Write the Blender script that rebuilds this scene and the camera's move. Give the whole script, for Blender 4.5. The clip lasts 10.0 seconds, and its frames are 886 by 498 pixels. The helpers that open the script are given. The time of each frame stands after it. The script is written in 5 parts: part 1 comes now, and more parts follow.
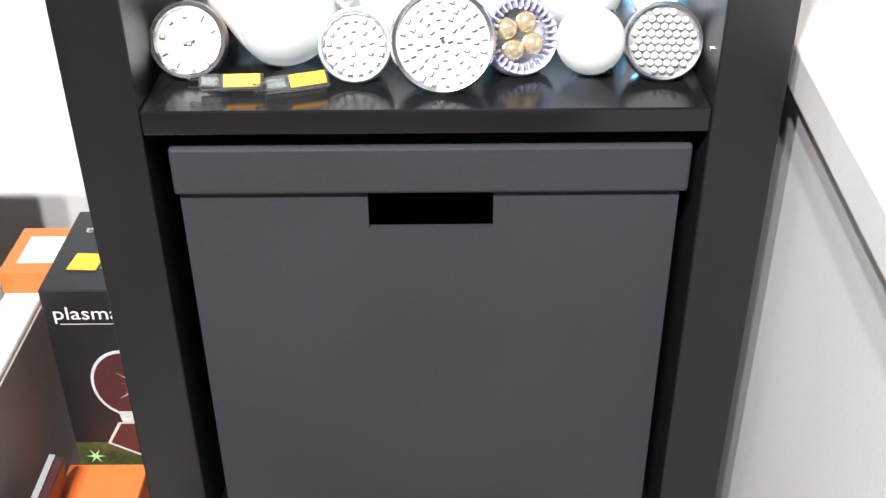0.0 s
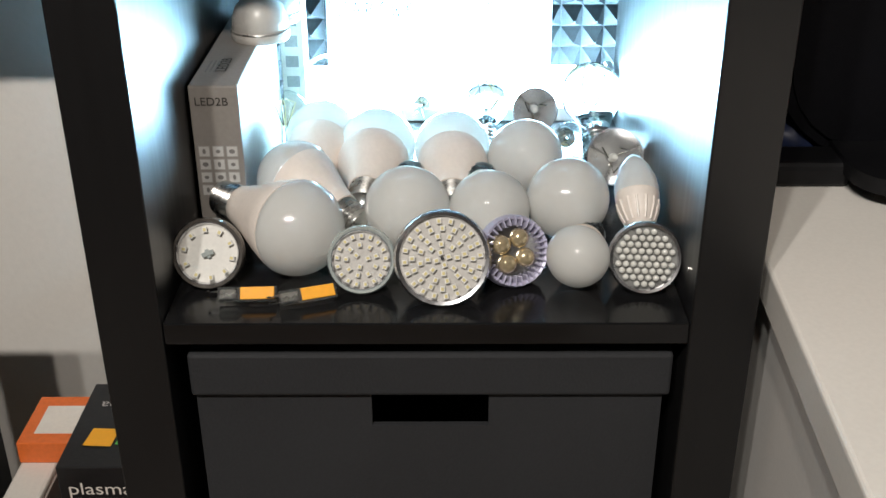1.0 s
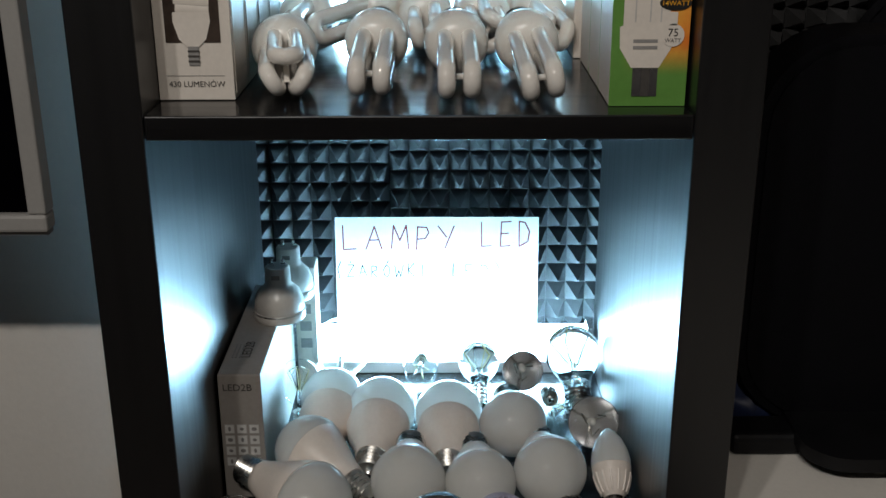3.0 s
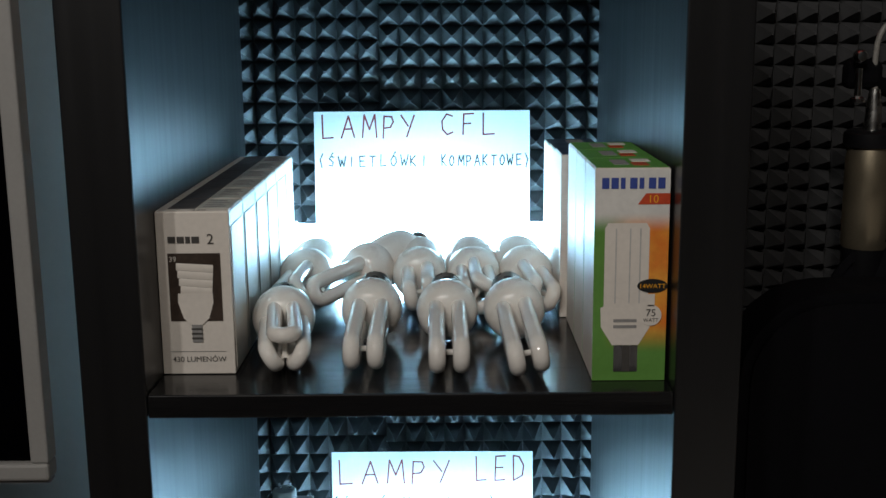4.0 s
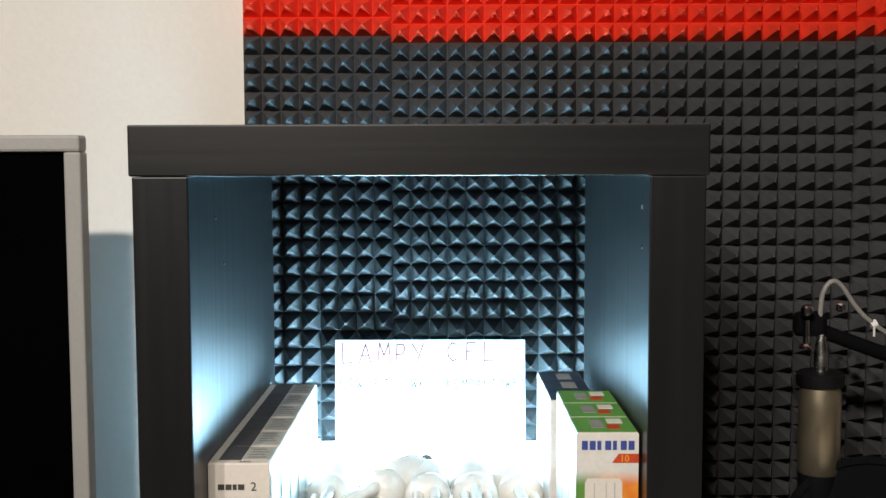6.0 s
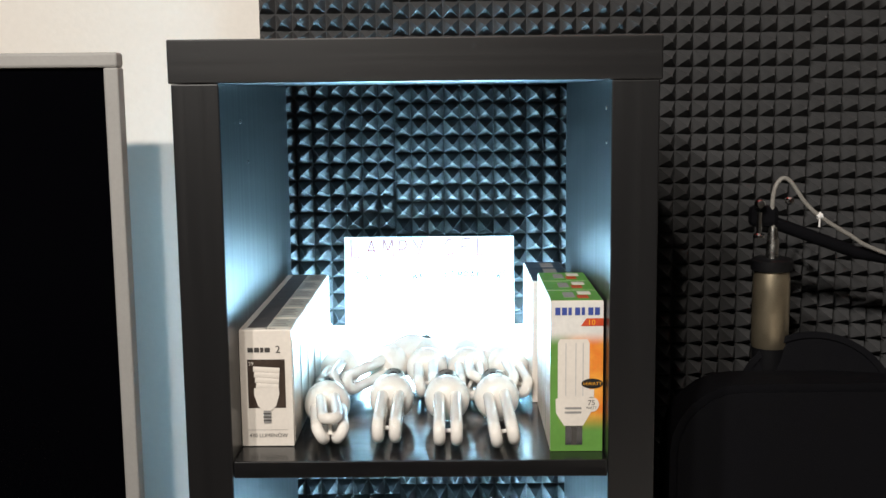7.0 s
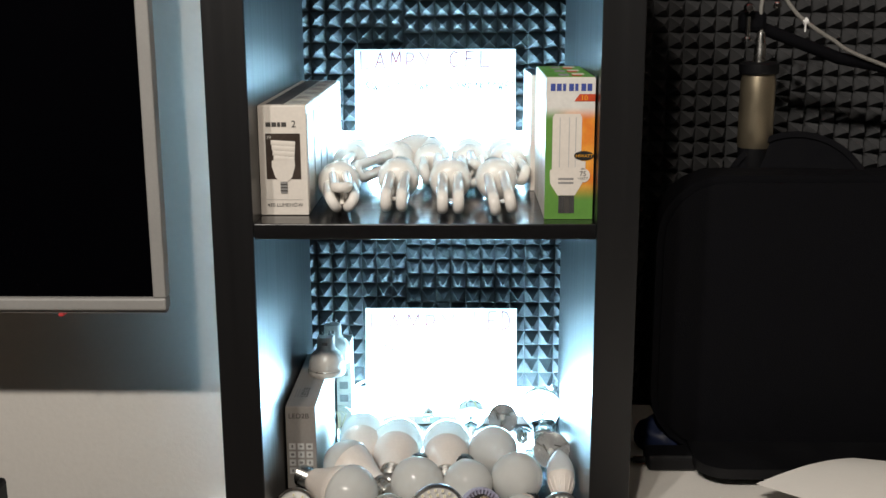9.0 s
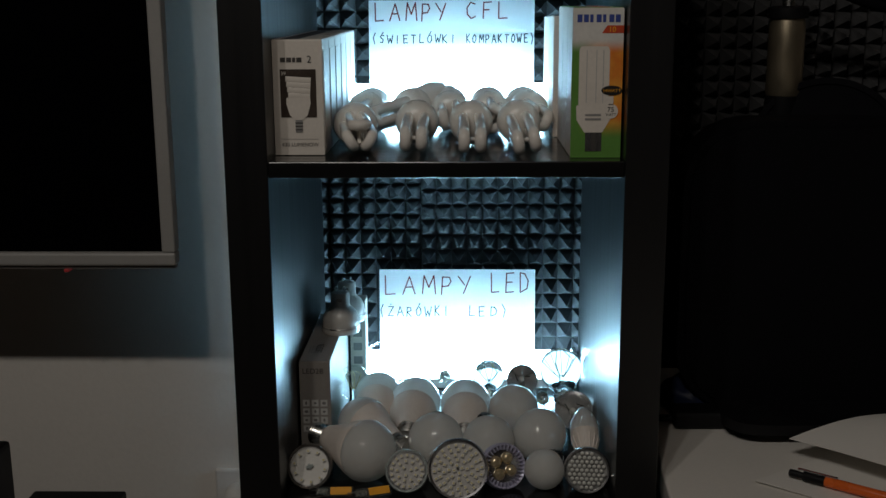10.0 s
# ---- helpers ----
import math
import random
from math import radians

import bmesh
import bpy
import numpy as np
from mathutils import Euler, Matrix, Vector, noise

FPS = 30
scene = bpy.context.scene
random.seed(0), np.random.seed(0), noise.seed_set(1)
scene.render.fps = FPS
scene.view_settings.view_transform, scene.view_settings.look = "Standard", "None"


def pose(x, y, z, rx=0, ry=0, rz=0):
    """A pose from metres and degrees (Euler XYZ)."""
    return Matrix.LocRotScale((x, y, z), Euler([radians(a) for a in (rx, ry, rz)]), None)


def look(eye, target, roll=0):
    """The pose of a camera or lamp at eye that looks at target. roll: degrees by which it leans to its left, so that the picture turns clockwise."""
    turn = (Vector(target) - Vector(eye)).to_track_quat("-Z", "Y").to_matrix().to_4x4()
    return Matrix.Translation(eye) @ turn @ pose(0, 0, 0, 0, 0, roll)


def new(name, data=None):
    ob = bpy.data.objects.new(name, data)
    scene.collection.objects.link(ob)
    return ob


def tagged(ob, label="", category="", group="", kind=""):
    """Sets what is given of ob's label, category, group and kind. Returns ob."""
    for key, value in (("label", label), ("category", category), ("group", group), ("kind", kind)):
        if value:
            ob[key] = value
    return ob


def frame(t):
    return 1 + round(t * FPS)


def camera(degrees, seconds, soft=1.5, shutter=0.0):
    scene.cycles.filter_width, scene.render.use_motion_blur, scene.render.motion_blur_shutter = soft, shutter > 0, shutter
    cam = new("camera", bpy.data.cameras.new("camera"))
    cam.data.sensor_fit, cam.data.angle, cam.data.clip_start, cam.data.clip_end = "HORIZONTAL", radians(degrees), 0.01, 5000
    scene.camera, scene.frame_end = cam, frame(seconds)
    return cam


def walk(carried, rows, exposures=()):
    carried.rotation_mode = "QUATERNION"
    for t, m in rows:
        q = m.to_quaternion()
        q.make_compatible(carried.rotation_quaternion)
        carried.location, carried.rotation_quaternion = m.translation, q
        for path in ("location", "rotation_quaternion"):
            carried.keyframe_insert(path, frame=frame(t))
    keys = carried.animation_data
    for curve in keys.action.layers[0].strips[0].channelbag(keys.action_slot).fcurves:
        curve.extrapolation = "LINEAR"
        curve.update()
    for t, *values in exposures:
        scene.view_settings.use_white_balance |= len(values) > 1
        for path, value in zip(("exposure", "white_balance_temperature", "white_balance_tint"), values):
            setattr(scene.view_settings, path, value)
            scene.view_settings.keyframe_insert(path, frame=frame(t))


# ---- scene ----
cam = camera(43.7, 10.0)
PATH = [
    (0, (0.013, -0.584, 1.028), (0.003, 1.095, -0.059), -0.6),
    (0.5, (0.01, -0.585, 1.066), (-0.001, 1.155, 0.08), -0.2),
    (1, (0.013, -0.597, 1.112), (0.007, 1.176, 0.185), -0.2),
    (1.5, (0.005, -0.611, 1.146), (0.002, 1.204, 0.305), 0.0),
    (2, (0.015, -0.626, 1.18), (0.009, 1.203, 0.371), 0.1),
    (3.5, (0.018, -0.664, 1.294), (0.012, 1.254, 0.728), -0.4),
    (4, (0.024, -0.668, 1.328), (0.017, 1.293, 0.931), -0.5),
    (4.5, (0.023, -0.672, 1.362), (0.014, 1.305, 1.06), -0.7),
    (5, (0.025, -0.692, 1.4), (0.023, 1.295, 1.177), -0.2),
    (5.2, (0.03, -0.709, 1.417), (0.027, 1.282, 1.23), -0.2),
    (6.3, (0.02, -0.845, 1.445), (0.003, 1.149, 1.288), -0.3),
    (6.5, (0.024, -0.876, 1.438), (0.008, 1.116, 1.257), -0.6),
    (7, (0.033, -0.95, 1.426), (0.011, 1.03, 1.143), -0.6),
    (7.5, (0.028, -1.012, 1.416), (0.004, 0.946, 1.006), -0.7),
    (8, (0.026, -1.033, 1.384), (0.002, 0.877, 0.791), -0.7),
    (8.5, (0.036, -1.037, 1.357), (0.0, 0.864, 0.735), -0.7),
    (9, (0.038, -1.053, 1.321), (0.001, 0.894, 0.865), -0.2),
    (9.5, (0.024, -1.047, 1.286), (-0.018, 0.905, 0.849), -0.4),
    (10, (0.019, -1.025, 1.249), (-0.023, 0.924, 0.805), -0.3),
]
EXPOSURES = [(0, 2.6, 5600, 10), (0.5, 1.42, 5850, 10), (1, 0.68, 6300, 10), (2, 0.28, 6350, 10), (3.5, -0.92, 6250, 10), (4, -0.90, 6200, 10), (4.5, 0.02, 6100, 10), (5.2, 0.25, 6150, 10), (6.5, 0.65, 6550, 10), (7, 0.68, 6350, 10), (8, 0.65, 6450, 10), (9.5, 0.30, 6450, 10), (9.8, -0.4, 6400, 10), (10, -1.82, 6400, 10)]
walk(cam, [(t, look(eye, target, roll)) for t, eye, target, roll in PATH], EXPOSURES)

# ---- world and light ----
world = bpy.data.worlds.new("room_world")
world.use_nodes = True
world.node_tree.nodes["Background"].inputs[0].default_value = (0.5, 0.5, 0.55, 1)
world.node_tree.nodes["Background"].inputs[1].default_value = 0.02
scene.world = world
CEILING_WATTS, BATTEN_GLOW = 98.0, 185.0
for x, share, tint in ((-0.155, 0.36, (1.0, 0.90, 0.79)), (-0.36, 0.30, (1.0, 0.95, 0.86)), (-0.60, 0.36, (1.0, 0.93, 0.85))):
    bulb = bpy.data.lights.new("ceiling_spot", "SPOT")
    bulb.energy, bulb.color, bulb.shadow_soft_size = CEILING_WATTS * share, tint, 0.03
    bulb.spot_size, bulb.spot_blend = radians(132), 1.0
    new("ceiling_spot", bulb).matrix_world = look((x, -1.37, 2.265), (x + 0.20, 0.2, 0.80))


# ---- materials ----
def mat(name, color, rough=0.5, metal=0.0, vary=0.12, scale=30.0, fine=300.0, bump=0.05, stretch=(1, 1, 1),
        transmission=0.0, coat=0.0, glow=0.0, glow_color=(1, 1, 1), spec=0.5, sheen_range=0.07):
    m = bpy.data.materials.new(name)
    m.use_nodes = True
    nt = m.node_tree
    b = nt.nodes["Principled BSDF"]
    b.inputs["Roughness"].default_value = rough
    b.inputs["Metallic"].default_value = metal
    b.inputs["Transmission Weight"].default_value = transmission
    b.inputs["Coat Weight"].default_value = coat
    b.inputs["Coat Roughness"].default_value = 0.08
    b.inputs["Specular IOR Level"].default_value = spec
    if glow:
        b.inputs["Emission Color"].default_value = (*glow_color, 1)
        b.inputs["Emission Strength"].default_value = glow
    tc = nt.nodes.new("ShaderNodeTexCoord")
    mp = nt.nodes.new("ShaderNodeMapping")
    mp.inputs["Scale"].default_value = stretch
    nt.links.new(tc.outputs["Object"], mp.inputs["Vector"])
    n1, n2 = nt.nodes.new("ShaderNodeTexNoise"), nt.nodes.new("ShaderNodeTexNoise")
    n1.inputs["Scale"].default_value, n2.inputs["Scale"].default_value = scale, fine
    n1.inputs["Detail"].default_value, n2.inputs["Detail"].default_value = 4, 2
    for n in (n1, n2):
        nt.links.new(mp.outputs[0], n.inputs["Vector"])
    add = nt.nodes.new("ShaderNodeMath")
    add.operation = "ADD"
    nt.links.new(n1.outputs["Fac"], add.inputs[0])
    nt.links.new(n2.outputs["Fac"], add.inputs[1])
    rng = nt.nodes.new("ShaderNodeMapRange")
    rng.inputs["From Min"].default_value, rng.inputs["From Max"].default_value = 0.6, 1.4
    rng.inputs["To Min"].default_value, rng.inputs["To Max"].default_value = 1 - vary, 1 + vary
    nt.links.new(add.outputs[0], rng.inputs["Value"])
    mul = nt.nodes.new("ShaderNodeVectorMath")
    mul.operation = "SCALE"
    mul.inputs[0].default_value = color
    nt.links.new(rng.outputs[0], mul.inputs["Scale"])
    nt.links.new(mul.outputs[0], b.inputs["Base Color"])
    r2 = nt.nodes.new("ShaderNodeMapRange")
    r2.inputs["From Min"].default_value, r2.inputs["From Max"].default_value = 0.3, 0.7
    r2.inputs["To Min"].default_value, r2.inputs["To Max"].default_value = max(rough - sheen_range, 0.02), min(rough + sheen_range, 1)
    nt.links.new(n1.outputs["Fac"], r2.inputs["Value"])
    nt.links.new(r2.outputs[0], b.inputs["Roughness"])
    if bump:
        bp = nt.nodes.new("ShaderNodeBump")
        bp.inputs["Strength"].default_value, bp.inputs["Distance"].default_value = bump, 0.001
        nt.links.new(add.outputs[0], bp.inputs["Height"])
        nt.links.new(bp.outputs[0], b.inputs["Normal"])
    return m


M = {
    "wall": mat("wall_paint", (0.80, 0.76, 0.705), 0.85, vary=0.03, scale=4, fine=160, bump=0.25),
    # Unseen walls get a darker tone than the cream one, to limit fill light.
    "wall_far": mat("bounce_cut_wall_taupe", (0.26, 0.24, 0.22), 0.85, vary=0.05, scale=4, fine=160, bump=0.25),
    "ceiling": mat("ceiling_paint", (0.8, 0.79, 0.76), 0.9, vary=0.03, scale=3, fine=120, bump=0.15),
    "floor": mat("floor_laminate", (0.20, 0.14, 0.09), 0.45, vary=0.3, scale=5, fine=60, stretch=(6, 1, 1)),
    "shelf": mat("black_brown_foil", (0.0080, 0.0078, 0.0083), 0.36, vary=0.07, scale=18, fine=120, bump=0.035, stretch=(6, 6, 0.12), sheen_range=0.03),
    "board": mat("black_brown_foil_across", (0.0085, 0.0083, 0.0088), 0.17, vary=0.25, scale=18, fine=120, bump=0.04, stretch=(0.25, 6, 6)),
    "top_foil": mat("black_brown_foil_top", (0.0088, 0.0083, 0.0086), 0.36, vary=0.06, scale=18, fine=120, bump=0.02, stretch=(0.12, 6, 6), sheen_range=0.03),
    "foam": mat("charcoal_foam", (0.074, 0.074, 0.076), 0.95, vary=0.2, scale=40, fine=900, bump=0.2, spec=0.12),
    "foam_red": mat("red_foam", (0.78, 0.045, 0.016), 0.92, vary=0.15, scale=40, fine=900, bump=0.5, spec=0.25),
    "paper": mat("white_paper", (0.82, 0.82, 0.82), 0.8, vary=0.02, scale=20, fine=400, bump=0.1),
    "note": mat("note_paper", (0.82, 0.79, 0.74), 0.7, vary=0.02, scale=20, fine=400, bump=0.0),
    "ink_red": mat("red_felt_pen", (0.15, 0.008, 0.010), 0.7, vary=0.3, scale=80),
    "ink_dark": mat("dark_felt_pen", (0.010, 0.008, 0.008), 0.7, vary=0.3, scale=80),
    "card": mat("dark_grey_cardboard", (0.0215, 0.0223, 0.0248), 0.75, vary=0.12, scale=9, fine=500, bump=0.3),
    "tv_frame": mat("white_bezel_plastic", (0.35, 0.34, 0.325), 0.4, vary=0.05, scale=14),
    "screen": mat("black_screen_glass", (0.0010, 0.0010, 0.0016), 0.22, vary=0.1, scale=3, bump=0.0, spec=0.04),
    "black": mat("black_plastic", (0.005, 0.005, 0.006), 0.5, vary=0.2, scale=20, spec=0.25),
    "black_matt": mat("black_matt_cloth", (0.0033, 0.0033, 0.0046), 0.8, vary=0.3, scale=40, fine=700, bump=0.4, spec=0.10),
    "desk": mat("white_desk_laminate", (0.78, 0.745, 0.69), 0.5, vary=0.04, scale=7, fine=300, bump=0.08),
    "desk_side": mat("white_desk_panel", (0.80, 0.77, 0.73), 0.55, vary=0.04, scale=6, fine=260, bump=0.08),
    "gold_metal": mat("champagne_metal", (0.52, 0.44, 0.31), 0.35, 0.9, vary=0.08, scale=30, fine=500),
    "chrome": mat("chrome", (0.75, 0.75, 0.76), 0.15, 1.0, vary=0.05, scale=40),
    "nickel": mat("nickel_thread", (0.62, 0.61, 0.58), 0.28, 1.0, vary=0.12, scale=80),
    "cable": mat("grey_braided_cable", (0.25, 0.24, 0.22), 0.5, vary=0.25, scale=500),
    "glow": mat("batten_diffuser", (0.8, 0.8, 0.8), 0.5, vary=0.02, glow=BATTEN_GLOW, glow_color=(0.425, 0.80, 1.05)),
    "white": mat("white_plastic", (0.78, 0.77, 0.75), 0.4, vary=0.04, scale=30),
    "box_white": mat("white_carton", (0.75, 0.69, 0.62), 0.55, vary=0.06, scale=25, fine=250, bump=0.12),
    "box_grey": mat("grey_carton", (0.38, 0.35, 0.32), 0.6, vary=0.08, scale=22, fine=250, bump=0.15),
    "navy": mat("navy_print", (0.02, 0.03, 0.055), 0.45, vary=0.2, scale=40),
    "brown": mat("dark_brown_print", (0.045, 0.03, 0.022), 0.45, vary=0.4, scale=60),
    "print": mat("dark_grey_print", (0.06, 0.055, 0.05), 0.6, vary=0.2),
    "led_dark": mat("dark_led_board", (0.22, 0.22, 0.21), 0.3, 0.4, vary=0.2, scale=80),
    "print_grey": mat("grey_print", (0.28, 0.27, 0.26), 0.6, vary=0.2),
    "green": mat("green_print", (0.12, 0.32, 0.06), 0.42, vary=0.25, scale=25, bump=0.05),
    "blue": mat("blue_print", (0.05, 0.08, 0.32), 0.42, vary=0.1),
    "red": mat("red_print", (0.55, 0.07, 0.025), 0.42, vary=0.15),
    "orange_box": mat("orange_carton", (0.75, 0.16, 0.03), 0.5, vary=0.12, scale=14, fine=220, bump=0.15),
    "black_box": mat("black_carton", (0.0085, 0.008, 0.0085), 0.45, vary=0.25, scale=18, fine=220, bump=0.15),
    "sticker": mat("orange_sticker", (0.9, 0.42, 0.02), 0.5, vary=0.05),
    "sticker_green": mat("green_sticker", (0.12, 0.5, 0.1), 0.5, vary=0.05),
    "drawer": mat("white_drawer", (0.70, 0.66, 0.60), 0.5, vary=0.05, scale=9),
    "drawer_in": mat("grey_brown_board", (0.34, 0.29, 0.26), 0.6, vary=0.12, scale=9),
    "pen": mat("orange_pen_barrel", (0.75, 0.14, 0.02), 0.3, vary=0.06),
    "blue_cloth": mat("navy_lump", (0.012, 0.02, 0.06), 0.5, vary=0.3),
    "opal": mat("opal_diffuser", (0.85, 0.845, 0.815), 0.10, vary=0.03, scale=25, fine=200, bump=0.0, coat=0.8),
    "housing": mat("cream_lamp_housing", (0.78, 0.70, 0.63), 0.42, vary=0.05, scale=30, fine=300, bump=0.06),
    "tube": mat("coated_tube_glass", (0.84, 0.80, 0.745), 0.07, vary=0.04, scale=60, fine=400, bump=0.02, coat=0.9),
    "ballast": mat("white_ballast_plastic", (0.81, 0.78, 0.73), 0.30, vary=0.04, scale=40, fine=350, bump=0.05),
    "glass": mat("clear_glass", (0.96, 0.98, 0.98), 0.02, vary=0.01, bump=0.0, transmission=1.0),
    "rim_glass": mat("thick_glass_rim", (0.55, 0.60, 0.58), 0.12, 0.35, vary=0.1, scale=60, bump=0.05),
    "rim_dark": mat("dark_glass_rim", (0.16, 0.145, 0.13), 0.12, 0.5, vary=0.3, scale=60, bump=0.05, coat=0.5),
    "silver": mat("silver_reflector", (0.66, 0.66, 0.68), 0.22, 0.95, vary=0.1, scale=50, bump=0.05),
    "lilac": mat("lilac_plastic_rim", (0.50, 0.48, 0.62), 0.35, 0.2, vary=0.1, scale=60),
    "led_white": mat("white_led_board", (0.74, 0.72, 0.67), 0.45, vary=0.06, scale=60, fine=400),
    "led_grey": mat("grey_led_board", (0.52, 0.50, 0.47), 0.4, vary=0.1, scale=80, fine=400),
    "led_chip": mat("led_chip_body", (0.80, 0.785, 0.74), 0.35, vary=0.15, scale=200),
    "led_dot": mat("phosphor_dot", (0.72, 0.62, 0.30), 0.35, vary=0.15, scale=200),
    "led_dome": mat("clear_led_dome", (0.82, 0.81, 0.76), 0.1, 0.1, vary=0.1, scale=200, coat=0.8),
    "amber": mat("amber_lens", (0.78, 0.64, 0.40), 0.1, 0.7, vary=0.15, scale=90, coat=0.8),
    "cob": mat("orange_phosphor_strip", (0.95, 0.42, 0.02), 0.5, vary=0.05, scale=200),
    "smoke": mat("clear_plastic_block", (0.62, 0.64, 0.62), 0.06, vary=0.05, scale=220, bump=0.15, transmission=0.92),
    "filament": mat("pale_wire", (0.5, 0.48, 0.42), 0.3, 0.8, vary=0.2),
    "taupe_print": mat("taupe_carton_print", (0.085, 0.078, 0.078), 0.5, vary=0.25, scale=60, fine=500),
    "moss": mat("dark_olive_print", (0.045, 0.055, 0.018), 0.42, vary=0.6, scale=70, fine=300),
    "spark": mat("pale_green_print", (0.42, 0.62, 0.25), 0.42, vary=0.3, scale=150),
    "rose": mat("pale_rose_print", (0.80, 0.52, 0.56), 0.4, vary=0.25, scale=150),
    "collar_print": mat("grey_green_print", (0.48, 0.49, 0.44), 0.42, vary=0.25, scale=90),
    "ink": mat("black_print", (0.012, 0.012, 0.012), 0.5, vary=0.1),
    "pink": mat("pink_plasma_print", (0.75, 0.25, 0.33), 0.4, vary=0.3, scale=120),
    "halo": mat("pale_print", (0.52, 0.50, 0.48), 0.45, vary=0.15, scale=60),
    "maroon": mat("maroon_print", (0.05, 0.012, 0.012), 0.4, vary=0.2),
    "led_red": mat("standby_light", (0.3, 0.02, 0.02), 0.4, glow=0.12, glow_color=(1, 0.1, 0.1)),
}


def see_through(m, share):
    """Opal shell: part of the light passes through it, scattered."""
    nt = m.node_tree
    out, b = nt.nodes["Material Output"], nt.nodes["Principled BSDF"]
    tl, mx = nt.nodes.new("ShaderNodeBsdfTranslucent"), nt.nodes.new("ShaderNodeMixShader")
    tl.inputs["Color"].default_value = (0.93, 0.93, 0.91, 1)
    mx.inputs[0].default_value = share
    nt.links.new(b.outputs[0], mx.inputs[1])
    nt.links.new(tl.outputs[0], mx.inputs[2])
    nt.links.new(mx.outputs[0], out.inputs["Surface"])


def thin_glass(name):
    """A thin clear wall of glass: it lets light straight through and shines by Fresnel."""
    m = bpy.data.materials.new(name)
    m.use_nodes = True
    nt = m.node_tree
    clear, gloss, mx, rim, fr = (nt.nodes.new("ShaderNode" + k) for k in ("BsdfTransparent", "BsdfGlossy", "MixShader", "LayerWeight", "Math"))
    clear.inputs["Color"].default_value = (0.95, 0.965, 0.96, 1)
    gloss.inputs["Roughness"].default_value = 0.04
    rim.inputs["Blend"].default_value = 0.5
    fr.operation = "POWER"
    fr.inputs[1].default_value = 5.0
    nt.links.new(rim.outputs["Facing"], fr.inputs[0])
    nt.links.new(fr.outputs[0], mx.inputs[0])
    nt.links.new(clear.outputs[0], mx.inputs[1])
    nt.links.new(gloss.outputs[0], mx.inputs[2])
    nt.links.new(mx.outputs[0], nt.nodes["Material Output"].inputs["Surface"])
    return m


see_through(M["opal"], 0.42)
M["opal"].node_tree.nodes["Principled BSDF"].inputs["Coat Roughness"].default_value = 0.03
M["thin_glass"] = thin_glass("thin_clear_glass")


# ---- builders ----
def part(name, bm, material, parent=None, label="", smooth=False):
    me = bpy.data.meshes.new(name)
    bmesh.ops.recalc_face_normals(bm, faces=bm.faces)
    if smooth:
        for f in bm.faces:
            f.smooth = True
        for e in bm.edges:
            if len(e.link_faces) == 2 and e.calc_face_angle() > 0.7:
                e.smooth = False
    bm.to_mesh(me)
    bm.free()
    me.materials.append(M[material] if isinstance(material, str) else material)
    ob = new(name, me)
    if parent:
        ob.parent = parent
    if label:
        ob["label"] = label
    return ob


def box(x0, x1, y0, y1, z0, z1, bevel=0.0, bm=None, seg=2):
    own = bmesh.new()
    bmesh.ops.create_cube(own, size=1, matrix=Matrix.Translation(((x0 + x1) / 2, (y0 + y1) / 2, (z0 + z1) / 2))
                          @ Matrix.Diagonal((x1 - x0, y1 - y0, z1 - z0, 1)))
    if bevel:
        bmesh.ops.bevel(own, geom=own.edges[:], offset=bevel, segments=seg, affect="EDGES", profile=0.5)
    return join(bm, own)


def join(bm, own):
    if bm is None:
        return own
    me = bpy.data.meshes.new("joined")
    own.to_mesh(me)
    own.free()
    bm.from_mesh(me)
    bpy.data.meshes.remove(me)
    return bm


def lathe(profile, steps=32, bm=None, m=None):
    """Turns (radius, z) pairs round the z axis."""
    own = bmesh.new()
    rings = []
    for r, z in profile:
        if r < 1e-6:
            rings.append([own.verts.new((0, 0, z))])
        else:
            rings.append([own.verts.new((r * math.cos(a), r * math.sin(a), z)) for a in (2 * math.pi * k / steps for k in range(steps))])
    for a, b in zip(rings, rings[1:]):
        for k in range(steps):
            j = (k + 1) % steps
            if len(a) == 1 and len(b) == 1:
                break
            if len(a) == 1:
                own.faces.new((a[0], b[k], b[j]))
            elif len(b) == 1:
                own.faces.new((a[k], a[j], b[0]))
            else:
                own.faces.new((a[k], a[j], b[j], b[k]))
    if m is not None:
        own.transform(m)
    return join(bm, own)


def tube(points, radius, steps=10, bm=None, ends=True):
    """A round bar along points."""
    own = bmesh.new()
    pts = [Vector(p) for p in points]
    rings, side = [], None
    for k, p in enumerate(pts):
        way = (pts[min(k + 1, len(pts) - 1)] - pts[max(k - 1, 0)]).normalized()
        if side is None:
            side = way.orthogonal().normalized()
        side = (side - way * side.dot(way)).normalized()
        up = way.cross(side)
        rings.append([own.verts.new(p + radius * (math.cos(a) * side + math.sin(a) * up)) for a in (2 * math.pi * j / steps for j in range(steps))])
    for a, b in zip(rings, rings[1:]):
        for j in range(steps):
            own.faces.new((a[j], a[(j + 1) % steps], b[(j + 1) % steps], b[j]))
    if ends:
        own.faces.new(rings[0][::-1])
        own.faces.new(rings[-1])
    return join(bm, own)


def smooth_line(points, per=8):
    """A Catmull-Rom line through points."""
    pts = [Vector(p) for p in points]
    pts = [2 * pts[0] - pts[1], *pts, 2 * pts[-1] - pts[-2]]
    out = []
    for a, b, c, d in zip(pts, pts[1:], pts[2:], pts[3:]):
        for k in range(per):
            t = k / per
            out.append(0.5 * (2 * b + (c - a) * t + (2 * a - 5 * b + 4 * c - d) * t * t + (3 * b - a - 3 * c + d) * t ** 3))
    out.append(pts[-2])
    return out


